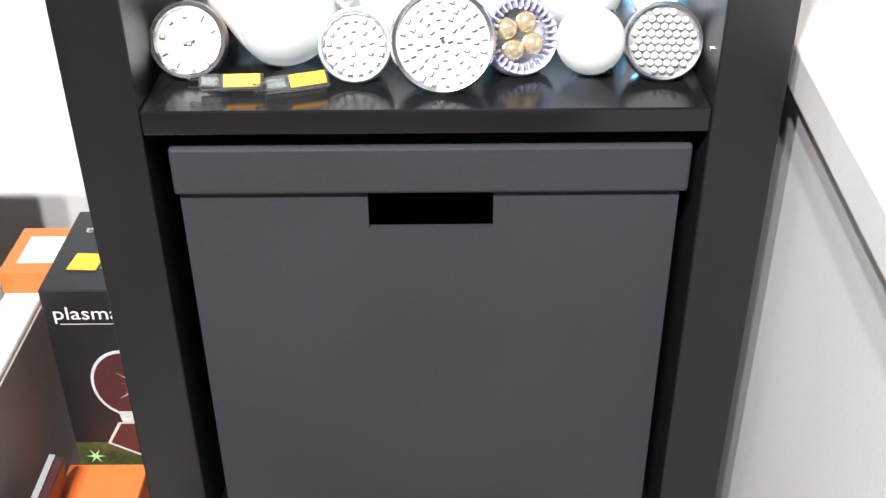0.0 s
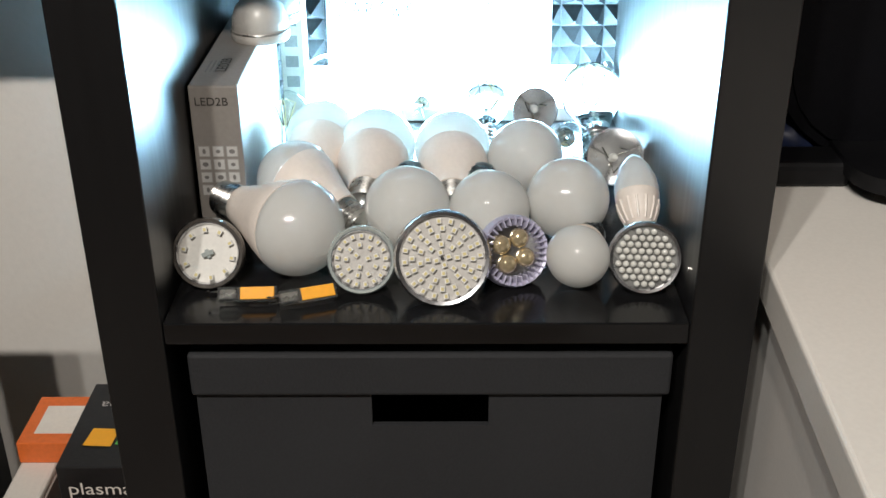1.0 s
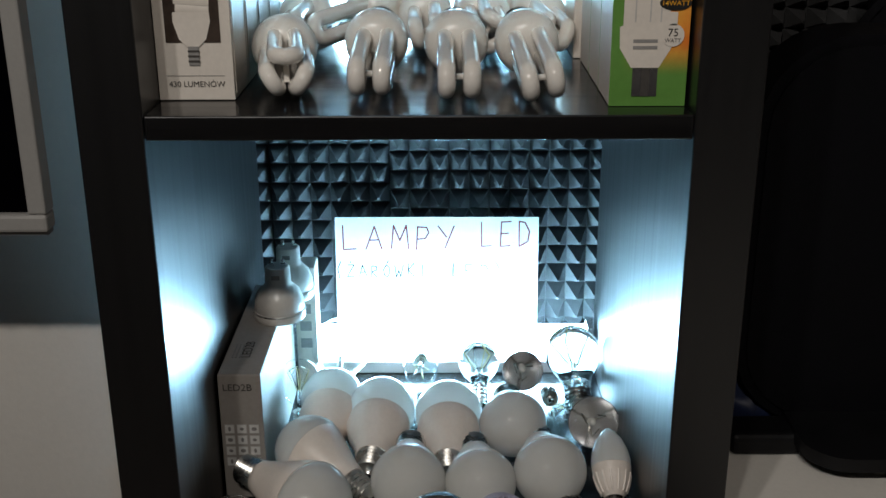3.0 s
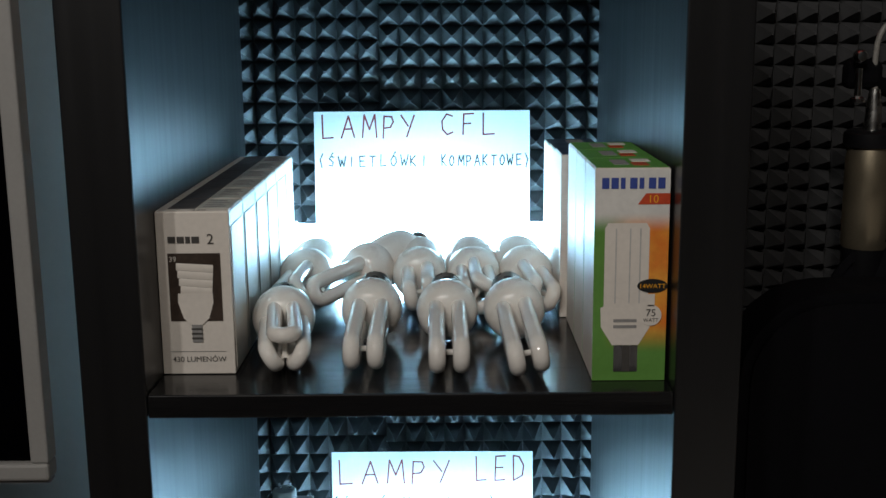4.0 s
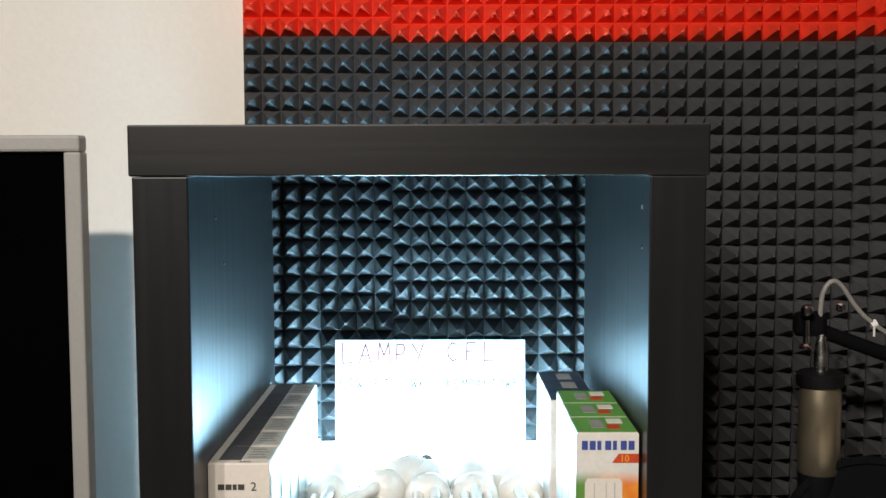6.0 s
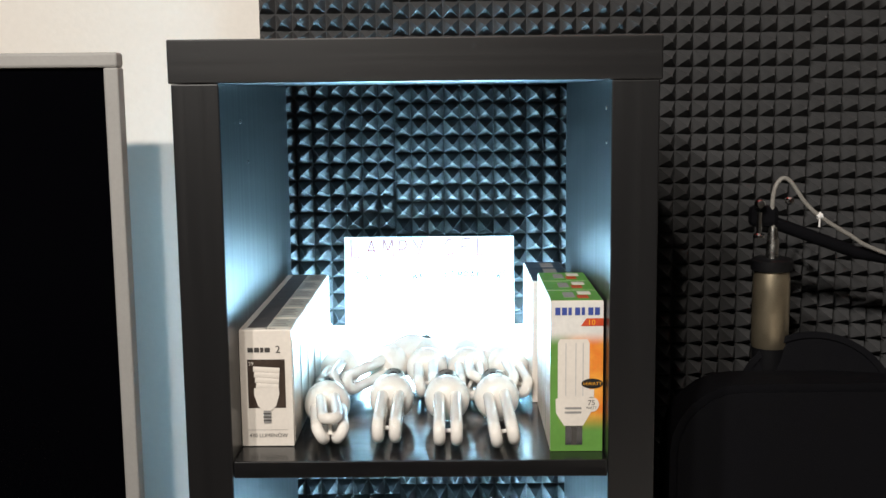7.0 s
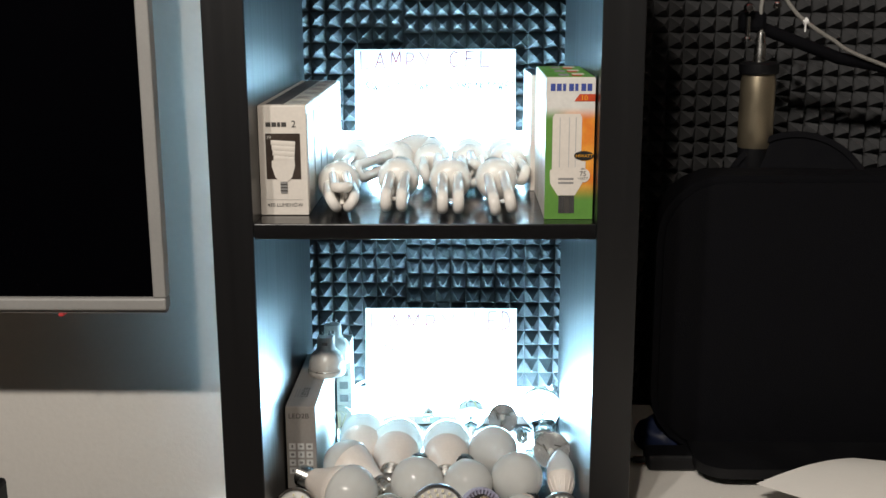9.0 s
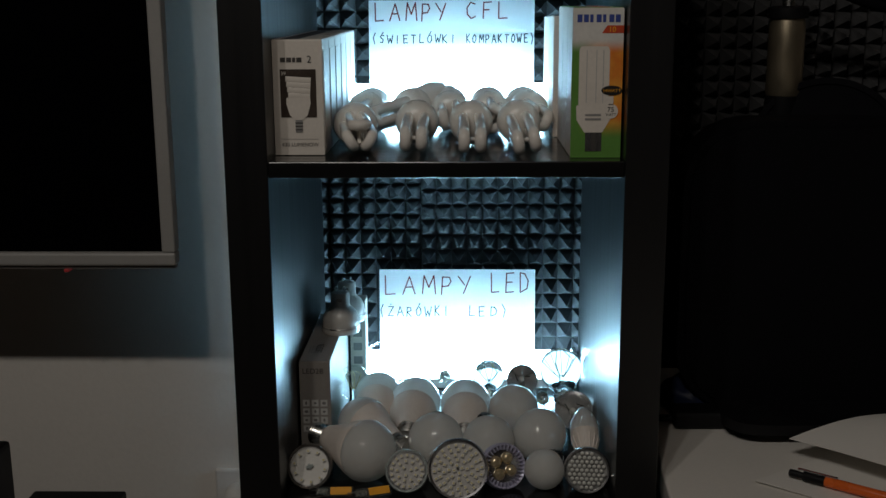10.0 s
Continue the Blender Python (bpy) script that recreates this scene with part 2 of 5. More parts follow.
def thing(name, label, category, at=(0, 0, 0), group="", kind=""):
    ob = new(name)
    ob.empty_display_size = 0.02
    ob.location = at
    return tagged(ob, label, category, group, kind)


def setting(name, bm, material, label="", category=""):
    return tagged(part(name, bm, material), label, category, kind="structure")


# Pen strokes of the letters, on a square of 1 by 1.
STROKES = {
    "L": [[(0.1, 1), (0.08, 0), (0.75, 0.03)]],
    "A": [[(0, 0), (0.42, 1), (0.85, 0.02)], [(0.15, 0.4), (0.7, 0.42)]],
    "M": [[(0, 0), (0.12, 1), (0.45, 0.35), (0.8, 1), (0.92, 0)]],
    "P": [[(0.1, 0), (0.12, 1), (0.6, 0.98), (0.72, 0.75), (0.55, 0.5), (0.12, 0.46)]],
    "Y": [[(0, 1), (0.42, 0.5)], [(0.85, 1), (0.3, 0)]],
    "E": [[(0.75, 1), (0.1, 0.98), (0.08, 0), (0.75, 0.03)], [(0.1, 0.52), (0.6, 0.53)]],
    "D": [[(0.1, 0), (0.1, 1), (0.5, 0.95), (0.8, 0.6), (0.7, 0.2), (0.1, 0)]],
    "C": [[(0.75, 0.9), (0.4, 1), (0.1, 0.65), (0.12, 0.25), (0.4, 0), (0.75, 0.12)]],
    "F": [[(0.7, 1), (0.1, 0.98), (0.1, 0)], [(0.1, 0.52), (0.55, 0.53)]],
    "Ż": [[(0.05, 1), (0.75, 1), (0.02, 0), (0.75, 0)], [(0.35, 1.2), (0.42, 1.28)]],
    "R": [[(0.1, 0), (0.1, 1), (0.6, 0.95), (0.65, 0.65), (0.12, 0.5), (0.7, 0)]],
    "Ó": [[(0.4, 1), (0.08, 0.6), (0.15, 0.15), (0.45, 0), (0.75, 0.35), (0.7, 0.8), (0.4, 1)], [(0.45, 1.12), (0.65, 1.35)]],
    "O": [[(0.4, 1), (0.08, 0.6), (0.15, 0.15), (0.45, 0), (0.75, 0.35), (0.7, 0.8), (0.4, 1)]],
    "W": [[(0, 1), (0.2, 0), (0.45, 0.6), (0.65, 0), (0.92, 1)]],
    "K": [[(0.1, 1), (0.1, 0)], [(0.7, 1), (0.12, 0.5), (0.75, 0)]],
    "I": [[(0.35, 1), (0.35, 0)]],
    "Ś": [[(0.7, 0.9), (0.35, 1), (0.15, 0.75), (0.6, 0.4), (0.5, 0.05), (0.1, 0.1)], [(0.4, 1.12), (0.6, 1.35)]],
    "T": [[(0.05, 1), (0.8, 1)], [(0.42, 1), (0.4, 0)]],
    "(": [[(0.6, 1.15), (0.3, 0.6), (0.55, -0.15)]],
    ")": [[(0.2, 1.15), (0.55, 0.6), (0.3, -0.15)]],
}


def handwriting(text, x, z, pitch, high, width, rng):
    """Flat pen strokes in the plane y = 0, each letter a little askew."""
    bm = bmesh.new()
    for n, ch in enumerate(text):
        if ch not in STROKES:
            continue
        dx, dz, tilt, s = rng.uniform(-0.06, 0.06), rng.uniform(-0.06, 0.06), rng.uniform(-0.06, 0.06), rng.uniform(0.92, 1.06)
        for line in STROKES[ch]:
            pts = [Vector((x + (n + (u + dx + tilt * v) * 0.78) * pitch, 0, z + (v * s + dz) * high)) for u, v in line]
            for a, b in zip(pts, pts[1:]):
                way = (b - a).normalized()
                out = Vector((-way.z, 0, way.x)) * width / 2
                a2, b2 = a - way * width * 0.3, b + way * width * 0.3
                bm.faces.new([bm.verts.new(p) for p in (a2 + out, b2 + out, b2 - out, a2 - out)])
    return bm


def lettering(text, size, m, material, parent, name="lettering", squeeze=1.0):
    """Printed words in the built-in font, as a thin flat mesh in the plane of m."""
    cu = bpy.data.curves.new("words", "FONT")
    cu.body, cu.size, cu.align_x, cu.resolution_u = text, size, "CENTER", 3
    tmp = bpy.data.objects.new("words", cu)
    me = bpy.data.meshes.new_from_object(tmp)
    bpy.data.objects.remove(tmp)
    bpy.data.curves.remove(cu)
    me.transform(m @ Matrix.Diagonal((squeeze, 1, 1, 1)))
    me.materials.clear()
    me.materials.append(M[material])
    ob = new(name, me)
    ob.parent = parent
    return ob


FRONT = Matrix.Rotation(radians(90), 4, "X")  # lays flat words upright, read from the front


def plate(points, y, bm=None):
    """A flat printed shape in the plane y, from (x, z) corners."""
    own = bmesh.new()
    own.faces.new([own.verts.new((x, y, z)) for x, z in points])
    return join(bm, own)


def rect(x0, x1, z0, z1, y, bm=None):
    return plate([(x0, z0), (x1, z0), (x1, z1), (x0, z1)], y, bm)


# ---- the room ----
WALL_Y, FOAM_BASE, FOAM_TIP = 0.472, 0.457, 0.432
setting("floor", box(-2.2, 2.4, -2.8, 0.6, -0.1, 0.0), "floor", "brown laminate floor", "floor")
setting("ceiling", box(-2.2, 2.4, -2.8, 0.6, 2.5, 2.6), "ceiling", "white painted ceiling", "ceiling")
setting("wall_north", box(-2.2, 2.4, WALL_Y, 0.6, 0, 2.5), "wall", "cream painted wall behind the shelf unit", "wall")
# Walls out of view, added to close the room; dark to cut bounce.
setting("wall_west", box(-2.35, -2.2, -2.8, 0.6, 0, 2.5), "wall_far", "unseen room wall, kept dark taupe to cut bounced light", "wall")
setting("wall_east", box(2.4, 2.55, -2.8, 0.6, 0, 2.5), "wall_far", "unseen room wall, kept dark taupe to cut bounced light", "wall")
setting("wall_south", box(-2.35, 2.55, -2.95, -2.8, 0, 2.5), "wall_far", "unseen room wall, kept dark taupe to cut bounced light", "wall")

# ---- shelf unit ----
W, SHELF_D = 0.1675, 0.384
Z_BOX, Z_LED, Z_CFL, Z_TOP = 0.393, 0.746, 1.099, 1.434
unit = thing("shelf_unit", "tall narrow black-brown cube shelf unit with an open back", "shelf unit")
part("side_panel", box(-0.2085, -W, 0, SHELF_D, 0, Z_TOP, 0.0012), "shelf", unit)
part("side_panel", box(W, 0.2085, 0, SHELF_D, 0, Z_TOP, 0.0012), "shelf", unit)
part("top_board", box(-0.2105, 0.2105, -0.0015, SHELF_D, Z_TOP + 0.0003, 1.4715, 0.0012), "top_foil", unit)
part("base_board", box(-W + 0.0003, W - 0.0003, 0.001, SHELF_D, 0, 0.04, 0.001), "board", unit)
for z in (Z_BOX, Z_LED, Z_CFL):
    part("shelf_board", box(-W + 0.0003, W - 0.0003, 0.001, SHELF_D, z - 0.0155, z, 0.001), "board", unit)
# Unseen strips added behind the side panels to hold back leaking batten light.
for x0, x1 in ((-0.2075, -0.1920), (0.1920, 0.2075)):
    part("leak_block_strip", box(x0, x1, SHELF_D + 0.0003, FOAM_BASE - 0.004 if x0 > 0 else SHELF_D + 0.036, 0.42, Z_TOP - 0.004), "black_matt", unit)
for x, y, z in ((-W + 0.0004, 0.09, 1.40), (-W + 0.0004, 0.12, 1.36), (W - 0.0004, 0.03, 1.41), (W - 0.0004, 0.028, 1.38), (W - 0.0004, 0.02, 0.775)):
    part("shelf_pin_hole", lathe([(0, -0.0006), (0.0016, -0.0006), (0.0016, 0.0006), (0, 0.0006)], 10, m=pose(x, y, z, 0, 90, 0)), "nickel", unit)

# ---- acoustic foam on the wall ----
PITCH = 0.02085


def pyramid_mesh(material, seed):
    """One foam pyramid with a blunt tip, its foot round the origin."""
    rng = random.Random(seed)
    h, t, up = PITCH / 2 - 0.0001, 0.0011, FOAM_BASE - FOAM_TIP
    dx, dz = rng.uniform(-0.0004, 0.0004), rng.uniform(-0.0004, 0.0004)
    verts = [(-h, 0, -h), (h, 0, -h), (h, 0, h), (-h, 0, h), (dx - t, -up, dz - t), (dx + t, -up, dz - t), (dx + t, -up, dz + t), (dx - t, -up, dz + t)]
    # sides sag a little between foot and tip
    for k in range(4):
        a, c = verts[k], verts[k + 4]
        verts.append((a[0] * 0.44 + c[0] * 0.56, -up * 0.5, a[2] * 0.44 + c[2] * 0.56))
    faces = [(4, 5, 6, 7)]
    for k in range(4):
        j = (k + 1) % 4
        faces += [(k, j, 8 + j, 8 + k), (8 + k, 8 + j, 4 + j, 4 + k)]
    me = bpy.data.meshes.new("pyramid")
    me.from_pydata(verts, [], faces)
    me.materials.append(M[material])
    return me


PYRAMIDS = {m: [pyramid_mesh(m, 7 * k + 1) for k in range(6)] for m in ("foam", "foam_red")}


def foam_panel(x0, z1, cols, rows, material, label):
    """A moulded sheet with rows of pyramids towards the room, hung from its top left corner."""
    rng = random.Random(int(1000 * (x0 + 3 * z1)))
    panel = thing("acoustic_foam_panel", label, "acoustic foam", (x0, WALL_Y, z1), "foam panels on the wall")
    y0 = FOAM_BASE - WALL_Y
    part("backing_sheet", box(0.0006, cols * PITCH - 0.0006, y0 - 0.002, -0.0005, -rows * PITCH + 0.0006, -0.0006), material, panel)
    singles = 12 if x0 < 0.2 else 0  # columns next to and inside the shelf unit
    rest = bmesh.new()
    for j in range(rows):
        for i in range(cols):
            me = rng.choice(PYRAMIDS[material])
            m = Matrix.Translation(((i + 0.5) * PITCH, y0 - 0.0019 + rng.uniform(0, 0.0005), -(j + 0.5) * PITCH)) @ Matrix.Rotation(rng.uniform(-0.008, 0.008), 4, "Y")
            if i < singles:
                ob = new("pyramid", me)
                ob.parent, ob.matrix_basis = panel, m
            else:
                k = len(rest.verts)
                rest.from_mesh(me)
                rest.verts.ensure_lookup_table()
                for v in rest.verts[k:]:
                    v.co = m @ v.co
    if rest.verts:
        tagged(part("foam_relief", rest, material, panel), kind="stuff")
    else:
        rest.free()
    return panel


SEAM_X, SEAM_Z = -0.0425, 1.578
BLACK_FOAM, RED_FOAM = "charcoal pyramid acoustic foam panel on the wall", "bright red pyramid acoustic foam panel on the wall"
for x0, cols, dz in ((SEAM_X - 8 * PITCH, 8, 0.0075), (SEAM_X, 25, 0.0), (SEAM_X + 25 * PITCH, 24, 0.005)):
    foam_panel(x0, SEAM_Z + dz, cols, 24, "foam", BLACK_FOAM)
    foam_panel(x0, SEAM_Z + dz - 24 * PITCH, cols, 20, "foam", BLACK_FOAM)
    foam_panel(x0, SEAM_Z + dz + 10 * PITCH, cols, 10, "foam_red", RED_FOAM)


# ---- lit compartments: battens and signs ----
def batten(x0, x1, y, z, high):
    lamp = thing("batten_lamp", "switched-on white linear lamp lying at the back of a shelf", "lamp", (0, 0, z), "battens in the shelf unit")
    part("housing", box(x0, x1, y - 0.012, y + 0.012, 0, 0.014, 0.002), "white", lamp)
    cover = bmesh.new()
    n = 14
    ring = [(y + 0.011 * math.cos(math.pi * k / n), 0.014 + (high - 0.014) * math.sin(math.pi * k / n) ** 0.7) for k in range(n + 1)]
    ends = [[cover.verts.new((x, yy, zz)) for yy, zz in ring] for x in (x0 + 0.006, x1 - 0.006)]
    for k in range(n):
        cover.faces.new((ends[0][k], ends[0][k + 1], ends[1][k + 1], ends[1][k]))
    cover.faces.new(ends[0])
    cover.faces.new(ends[1][::-1])
    cover.faces.new((ends[0][0], ends[1][0], ends[1][-1], ends[0][-1]))
    part("diffuser", cover, "glow", lamp, "glowing white diffuser", smooth=True)
    for x in (x0, x1 - 0.006):
        part("end_cap", box(x, x + 0.006, y - 0.0115, y + 0.0115, 0.014, high + 0.001, 0.001), "white", lamp)
    return lamp


def sign(x0, x1, z0, z1, lines, label):
    """A sheet of paper leaning back a little against the foam, with hand-written lines."""
    ob = thing("paper_sign", label, "sign", (0, 0.413, z0), "hand-written signs")
    ob.rotation_euler = (radians(-4), 0, 0)
    sheet = bmesh.new()
    nx, nz = 10, 8
    grid = [[sheet.verts.new((x0 + (x1 - x0) * i / nx, 0.0012 * math.sin(2.2 * i / nx + 1) * (j / nz), (z1 - z0) * j / nz)) for i in range(nx + 1)] for j in range(nz + 1)]
    for j in range(nz):
        for i in range(nx):
            sheet.faces.new((grid[j][i], grid[j][i + 1], grid[j + 1][i + 1], grid[j + 1][i]))
    bmesh.ops.solidify(sheet, geom=sheet.faces[:], thickness=0.0004)
    part("sheet", sheet, "paper", ob)
    rng = random.Random(len(label))
    for text, x, down, pitch, high, ink in lines:
        for n, ch in enumerate(text):
            if ch in STROKES:
                stroke = handwriting(ch, x + n * pitch, z1 - z0 - down, pitch, high, 0.0017 if high > 0.0136 else 0.0013, rng)
                stroke.transform(Matrix.Translation((0, -0.0012, 0)))
                part("letter", stroke, ink, ob)
    return ob


batten(-0.125, 0.128, 0.367, Z_CFL, 0.045)
batten(-0.128, 0.164, 0.367, Z_LED, 0.049)
sign(-0.106, 0.1065, Z_CFL + 0.0006, 1.2460, [("LAMPY", -0.098, 0.026, 0.0195, 0.022, "ink_red"), ("CFL", 0.019, 0.024, 0.0205, 0.020, "ink_red"),
     ("(ŚWIETLÓWKI", -0.103, 0.054, 0.0102, 0.0105, "ink_dark"), ("KOMPAKTOWE)", 0.019, 0.054, 0.0082, 0.0105, "ink_dark")],
     "white paper sign hand-lettered LAMPY CFL in red pen")
sign(-0.0985, 0.1120, Z_LED + 0.0006, 0.8910, [("LAMPY", -0.091, 0.034, 0.0248, 0.025, "ink_red"), ("LED", 0.052, 0.032, 0.0195, 0.026, "ink_red"),
     ("(ŻARÓWKI", -0.100, 0.064, 0.0125, 0.0135, "ink_dark"), ("LED)", 0.022, 0.064, 0.0145, 0.0135, "ink_dark")],
     "white paper sign hand-lettered LAMPY LED in red pen")

# ---- storage box with lid ----
store = thing("storage_box", "dark grey cardboard storage box with a lid", "storage box", (0, 0, Z_BOX))
part("base", box(-0.155, 0.1575, 0.020, 0.345, 0.0005, 0.004), "card", store)
for x0, x1 in ((-0.155, -0.151), (0.1535, 0.1575)):
    part("side_wall", box(x0, x1, 0.0197, 0.345, 0.0042, 0.303), "card", store)
part("back_wall", box(-0.1508, 0.1533, 0.341, 0.345, 0.0042, 0.303), "card", store)
# front wall with the grip hole cut through it
front = bmesh.new()
outer = [(-0.155, 0.0005), (0.1575, 0.0005), (0.1575, 0.303), (-0.155, 0.303)]
hole = [(-0.0375, 0.2632), (0.0415, 0.2632), (0.0415, 0.2895), (-0.0375, 0.2895)]
rings = [[front.verts.new((x, y, z)) for x, z in ring] for y in (0.015, 0.0195) for ring in (outer, hole)]
for k in range(4):
    j = (k + 1) % 4
    for p, q in ((0, 1), (2, 3), (0, 2), (1, 3)):
        front.faces.new((rings[p][k], rings[p][j], rings[q][j], rings[q][k]))
part("front_wall", front, "card", store)
part("lid", box(-0.1570, 0.1615, 0.0095, 0.35, 0.2915, 0.3240, 0.0022), "card", store)

# ---- television on the wall ----
tv = thing("television", "wall-mounted television with a white bezel and black screen, switched off", "television", (-0.3235, 0.256, 0.9415))
TW, TH, BZ = 0.97, 0.529, 0.0160
part("casing", box(-TW + 0.03, -0.03, 0.0, 0.05, 0.03, TH - 0.03, 0.006), "tv_frame", tv)
part("bezel", box(-TW, 0, -0.022, 0.0, 0, BZ, 0.003), "tv_frame", tv)
part("bezel", box(-TW, 0, -0.022, 0.0, TH - BZ, TH, 0.003), "tv_frame", tv)
part("bezel", box(-TW, -TW + BZ, -0.021, 0.0, BZ, TH - BZ, 0.002), "tv_frame", tv)
part("bezel", box(-BZ, 0, -0.021, 0.0, BZ, TH - BZ, 0.002), "tv_frame", tv)
part("screen", box(-TW + BZ, -BZ, -0.014, -0.001, BZ, TH - BZ, 0.0005), "screen", tv)
part("lower_lip", box(-TW + 0.002, -0.002, -0.016, -0.002, -0.0045, -0.0003, 0.0015), "tv_frame", tv)
part("standby_light", box(-0.135, -0.129, -0.018, -0.004, -0.0085, -0.0047, 0.001), "led_red", tv, "small red standby light")
part("wall_bracket", box(-0.6, -0.38, 0.05, WALL_Y - 0.256 - 0.0005, 0.17, 0.37, 0.004), "black", tv)

# ---- desk ----
desk = thing("desk", "white laminate desk standing against the shelf unit", "desk", (0.2190, 0, 0))
desk.rotation_euler = (0, 0, radians(-3.0))
part("desktop", box(0, 1.3, -0.75, 0.372, 0.741, 0.771, 0.003, seg=3), "desk", desk)
part("side_panel", box(0.011, 0.031, -0.70, 0.36, 0.0, 0.7405, 0.0015), "desk_side", desk)
part("side_panel", box(1.26, 1.28, -0.70, 0.36, 0.0, 0.7405, 0.0015), "desk_side", desk)

# ---- black monitor on the desk ----
mon = thing("monitor", "large black monitor with rounded corners standing on the desk", "monitor", (0.62, 0.20, 0.771))


def rounded_slab(x0, x1, z0, z1, y0, y1, r, bm=None):
    own = bmesh.new()
    ring = []
    for cx, cz, a0 in ((x1 - r, z1 - r, 0), (x0 + r, z1 - r, 90), (x0 + r, z0 + r, 180), (x1 - r, z0 + r, 270)):
        ring += [(cx + r * math.cos(radians(a0 + 15 * k)), cz + r * math.sin(radians(a0 + 15 * k))) for k in range(7)]
    a = own.faces.new([own.verts.new((x, y0, z)) for x, z in ring])
    ext = bmesh.ops.extrude_face_region(own, geom=[a])
    bmesh.ops.translate(own, vec=(0, y1 - y0, 0), verts=[v for v in ext["geom"] if isinstance(v, bmesh.types.BMVert)])
    return join(bm, own)


part("casing", rounded_slab(-0.360, 0.34, 0.010, 0.345, -0.012, 0.045, 0.075), "black_matt", mon, smooth=True)
part("screen", rounded_slab(-0.352, 0.332, 0.018, 0.337, -0.016, -0.0125, 0.068), "black_matt", mon)
part("foot", rounded_slab(-0.315, 0.30, -0.07, 0.095, 0, 0.012, 0.035), "black", mon, smooth=True).matrix_basis = pose(0, 0.0, 0.0125, 90, 0, 0)
part("neck", box(-0.06, 0.06, 0.0455, 0.065, 0.012, 0.20, 0.004), "black", mon)


# ---- lamps ----
def aimed(at, axis, spin=0.0):
    """A pose at a point, with its z axis along axis."""
    turn = Vector(axis).normalized().to_track_quat("Z", "Y").to_matrix().to_4x4()
    return Matrix.Translation(at) @ turn @ pose(0, 0, 0, 0, 0, spin)


def screw(bm, r=0.0132, z0=0.0, z1=0.026, turns=5):
    """A ridged screw cap."""
    prof = [(0, z0), (r * 0.35, z0), (r * 0.45, z0 + 0.002), (r * 0.8, z0 + 0.005)]
    n = turns * 4
    for k in range(n + 1):
        prof.append((r * (0.94 + 0.06 * math.cos(2 * math.pi * k / 4)), z0 + 0.005 + (z1 - z0 - 0.005) * k / n))
    prof.append((0, z1))
    return lathe(prof, 20, bm)


def arc(r, a0, a1, n, cz, squash=1.0):
    return [(max(r * math.cos(radians(a0 + (a1 - a0) * k / n)), 0), cz + squash * r * math.sin(radians(a0 + (a1 - a0) * k / n))) for k in range(n + 1)]


def opal_bulb(globe_at, axis, r=0.030, label="", spin=0.0, waist=1.0):
    """A screw-cap bulb with a cone-shaped housing and an opal globe; globe_at is the globe's centre."""
    k = r / 0.030
    c = 0.076 * k
    belly = 1.0 if waist == 1 else 1.13
    ob = thing("led_bulb", label, "light bulb", group="bulbs on the lower lit shelf")
    ob.matrix_basis = aimed(Vector(globe_at) - Vector(axis).normalized() * c, axis, spin)
    part("screw_cap", screw(bmesh.new()), "nickel", ob, smooth=True)
    part("contact_tip", lathe([(0, -0.003), (0.0035, -0.0025), (0.005, 0.0), (0, 0.0002)], 16), "black", ob)
    part("housing", lathe([(0.0, 0.0262), (0.0142, 0.0262), (0.0148, 0.029), (0.0165 * k, 0.036 * k + 0.001), (0.0205 * k * belly, 0.048 * k), (0.0255 * k * belly * waist ** 0.5, 0.061 * k), (0.0287 * k * waist, 0.0715 * k), (0.0285 * k * waist, 0.073 * k), (0, 0.073 * k)], 40), "housing", ob, smooth=True)
    part("globe", lathe([(0, 0.0735 * k), (0.0283 * k * waist, 0.0735 * k)] + arc(r, 2 if waist == 1 else -32, 90, 18, c + (0 if waist == 1 else 0.013), 1.03), 40), "opal", ob, smooth=True)
    return ob


def pins(bm, z, gap=0.005):
    for s in (-1, 1):
        lathe([(0, z), (0.0022, z), (0.0026, z - 0.002), (0.0014, z - 0.003), (0.0014, z - 0.006), (0, z - 0.006)], 10, bm, m=Matrix.Translation((s * gap, 0, 0)))
    return bm


def spot_body(ob, r, rim, back="ballast"):
    """The bowl, base and pins behind the round face of a spot lamp; the face lies at z = 0."""
    part("reflector", lathe([(0, -0.004), (r * 0.94, -0.004), (r * 0.97, -0.007), (r * 0.8, -0.018), (r * 0.5, -0.030), (0.0115, -0.034), (0.0110, -0.046), (0, -0.046)], 40), back, ob, smooth=True)
    part("contact_pins", pins(bmesh.new(), -0.046), "nickel", ob)
    part("rim", lathe([(r * 0.86, -0.002), (r * 0.88, 0.0012), (r * 0.95, 0.002), (r, -0.001), (r, -0.0065), (r * 0.93, -0.0075), (r * 0.86, -0.002)], 48), rim, ob, smooth=True)


def pieces(name, bm, materials, poses, parent):
    """Alike small pieces, each an object of its own on one mesh; faces that look along z take the last material."""
    me = bpy.data.meshes.new(name)
    bmesh.ops.recalc_face_normals(bm, faces=bm.faces)
    if len(materials) > 1:
        top = max(f.calc_center_median().z for f in bm.faces)
        for f in bm.faces:
            f.material_index = 1 if f.calc_center_median().z > top - 1e-5 else 0
    bm.to_mesh(me)
    bm.free()
    for m in materials:
        me.materials.append(M[m])
    for m in poses:
        ob = new(name, me)
        ob.parent, ob.matrix_basis = parent, m


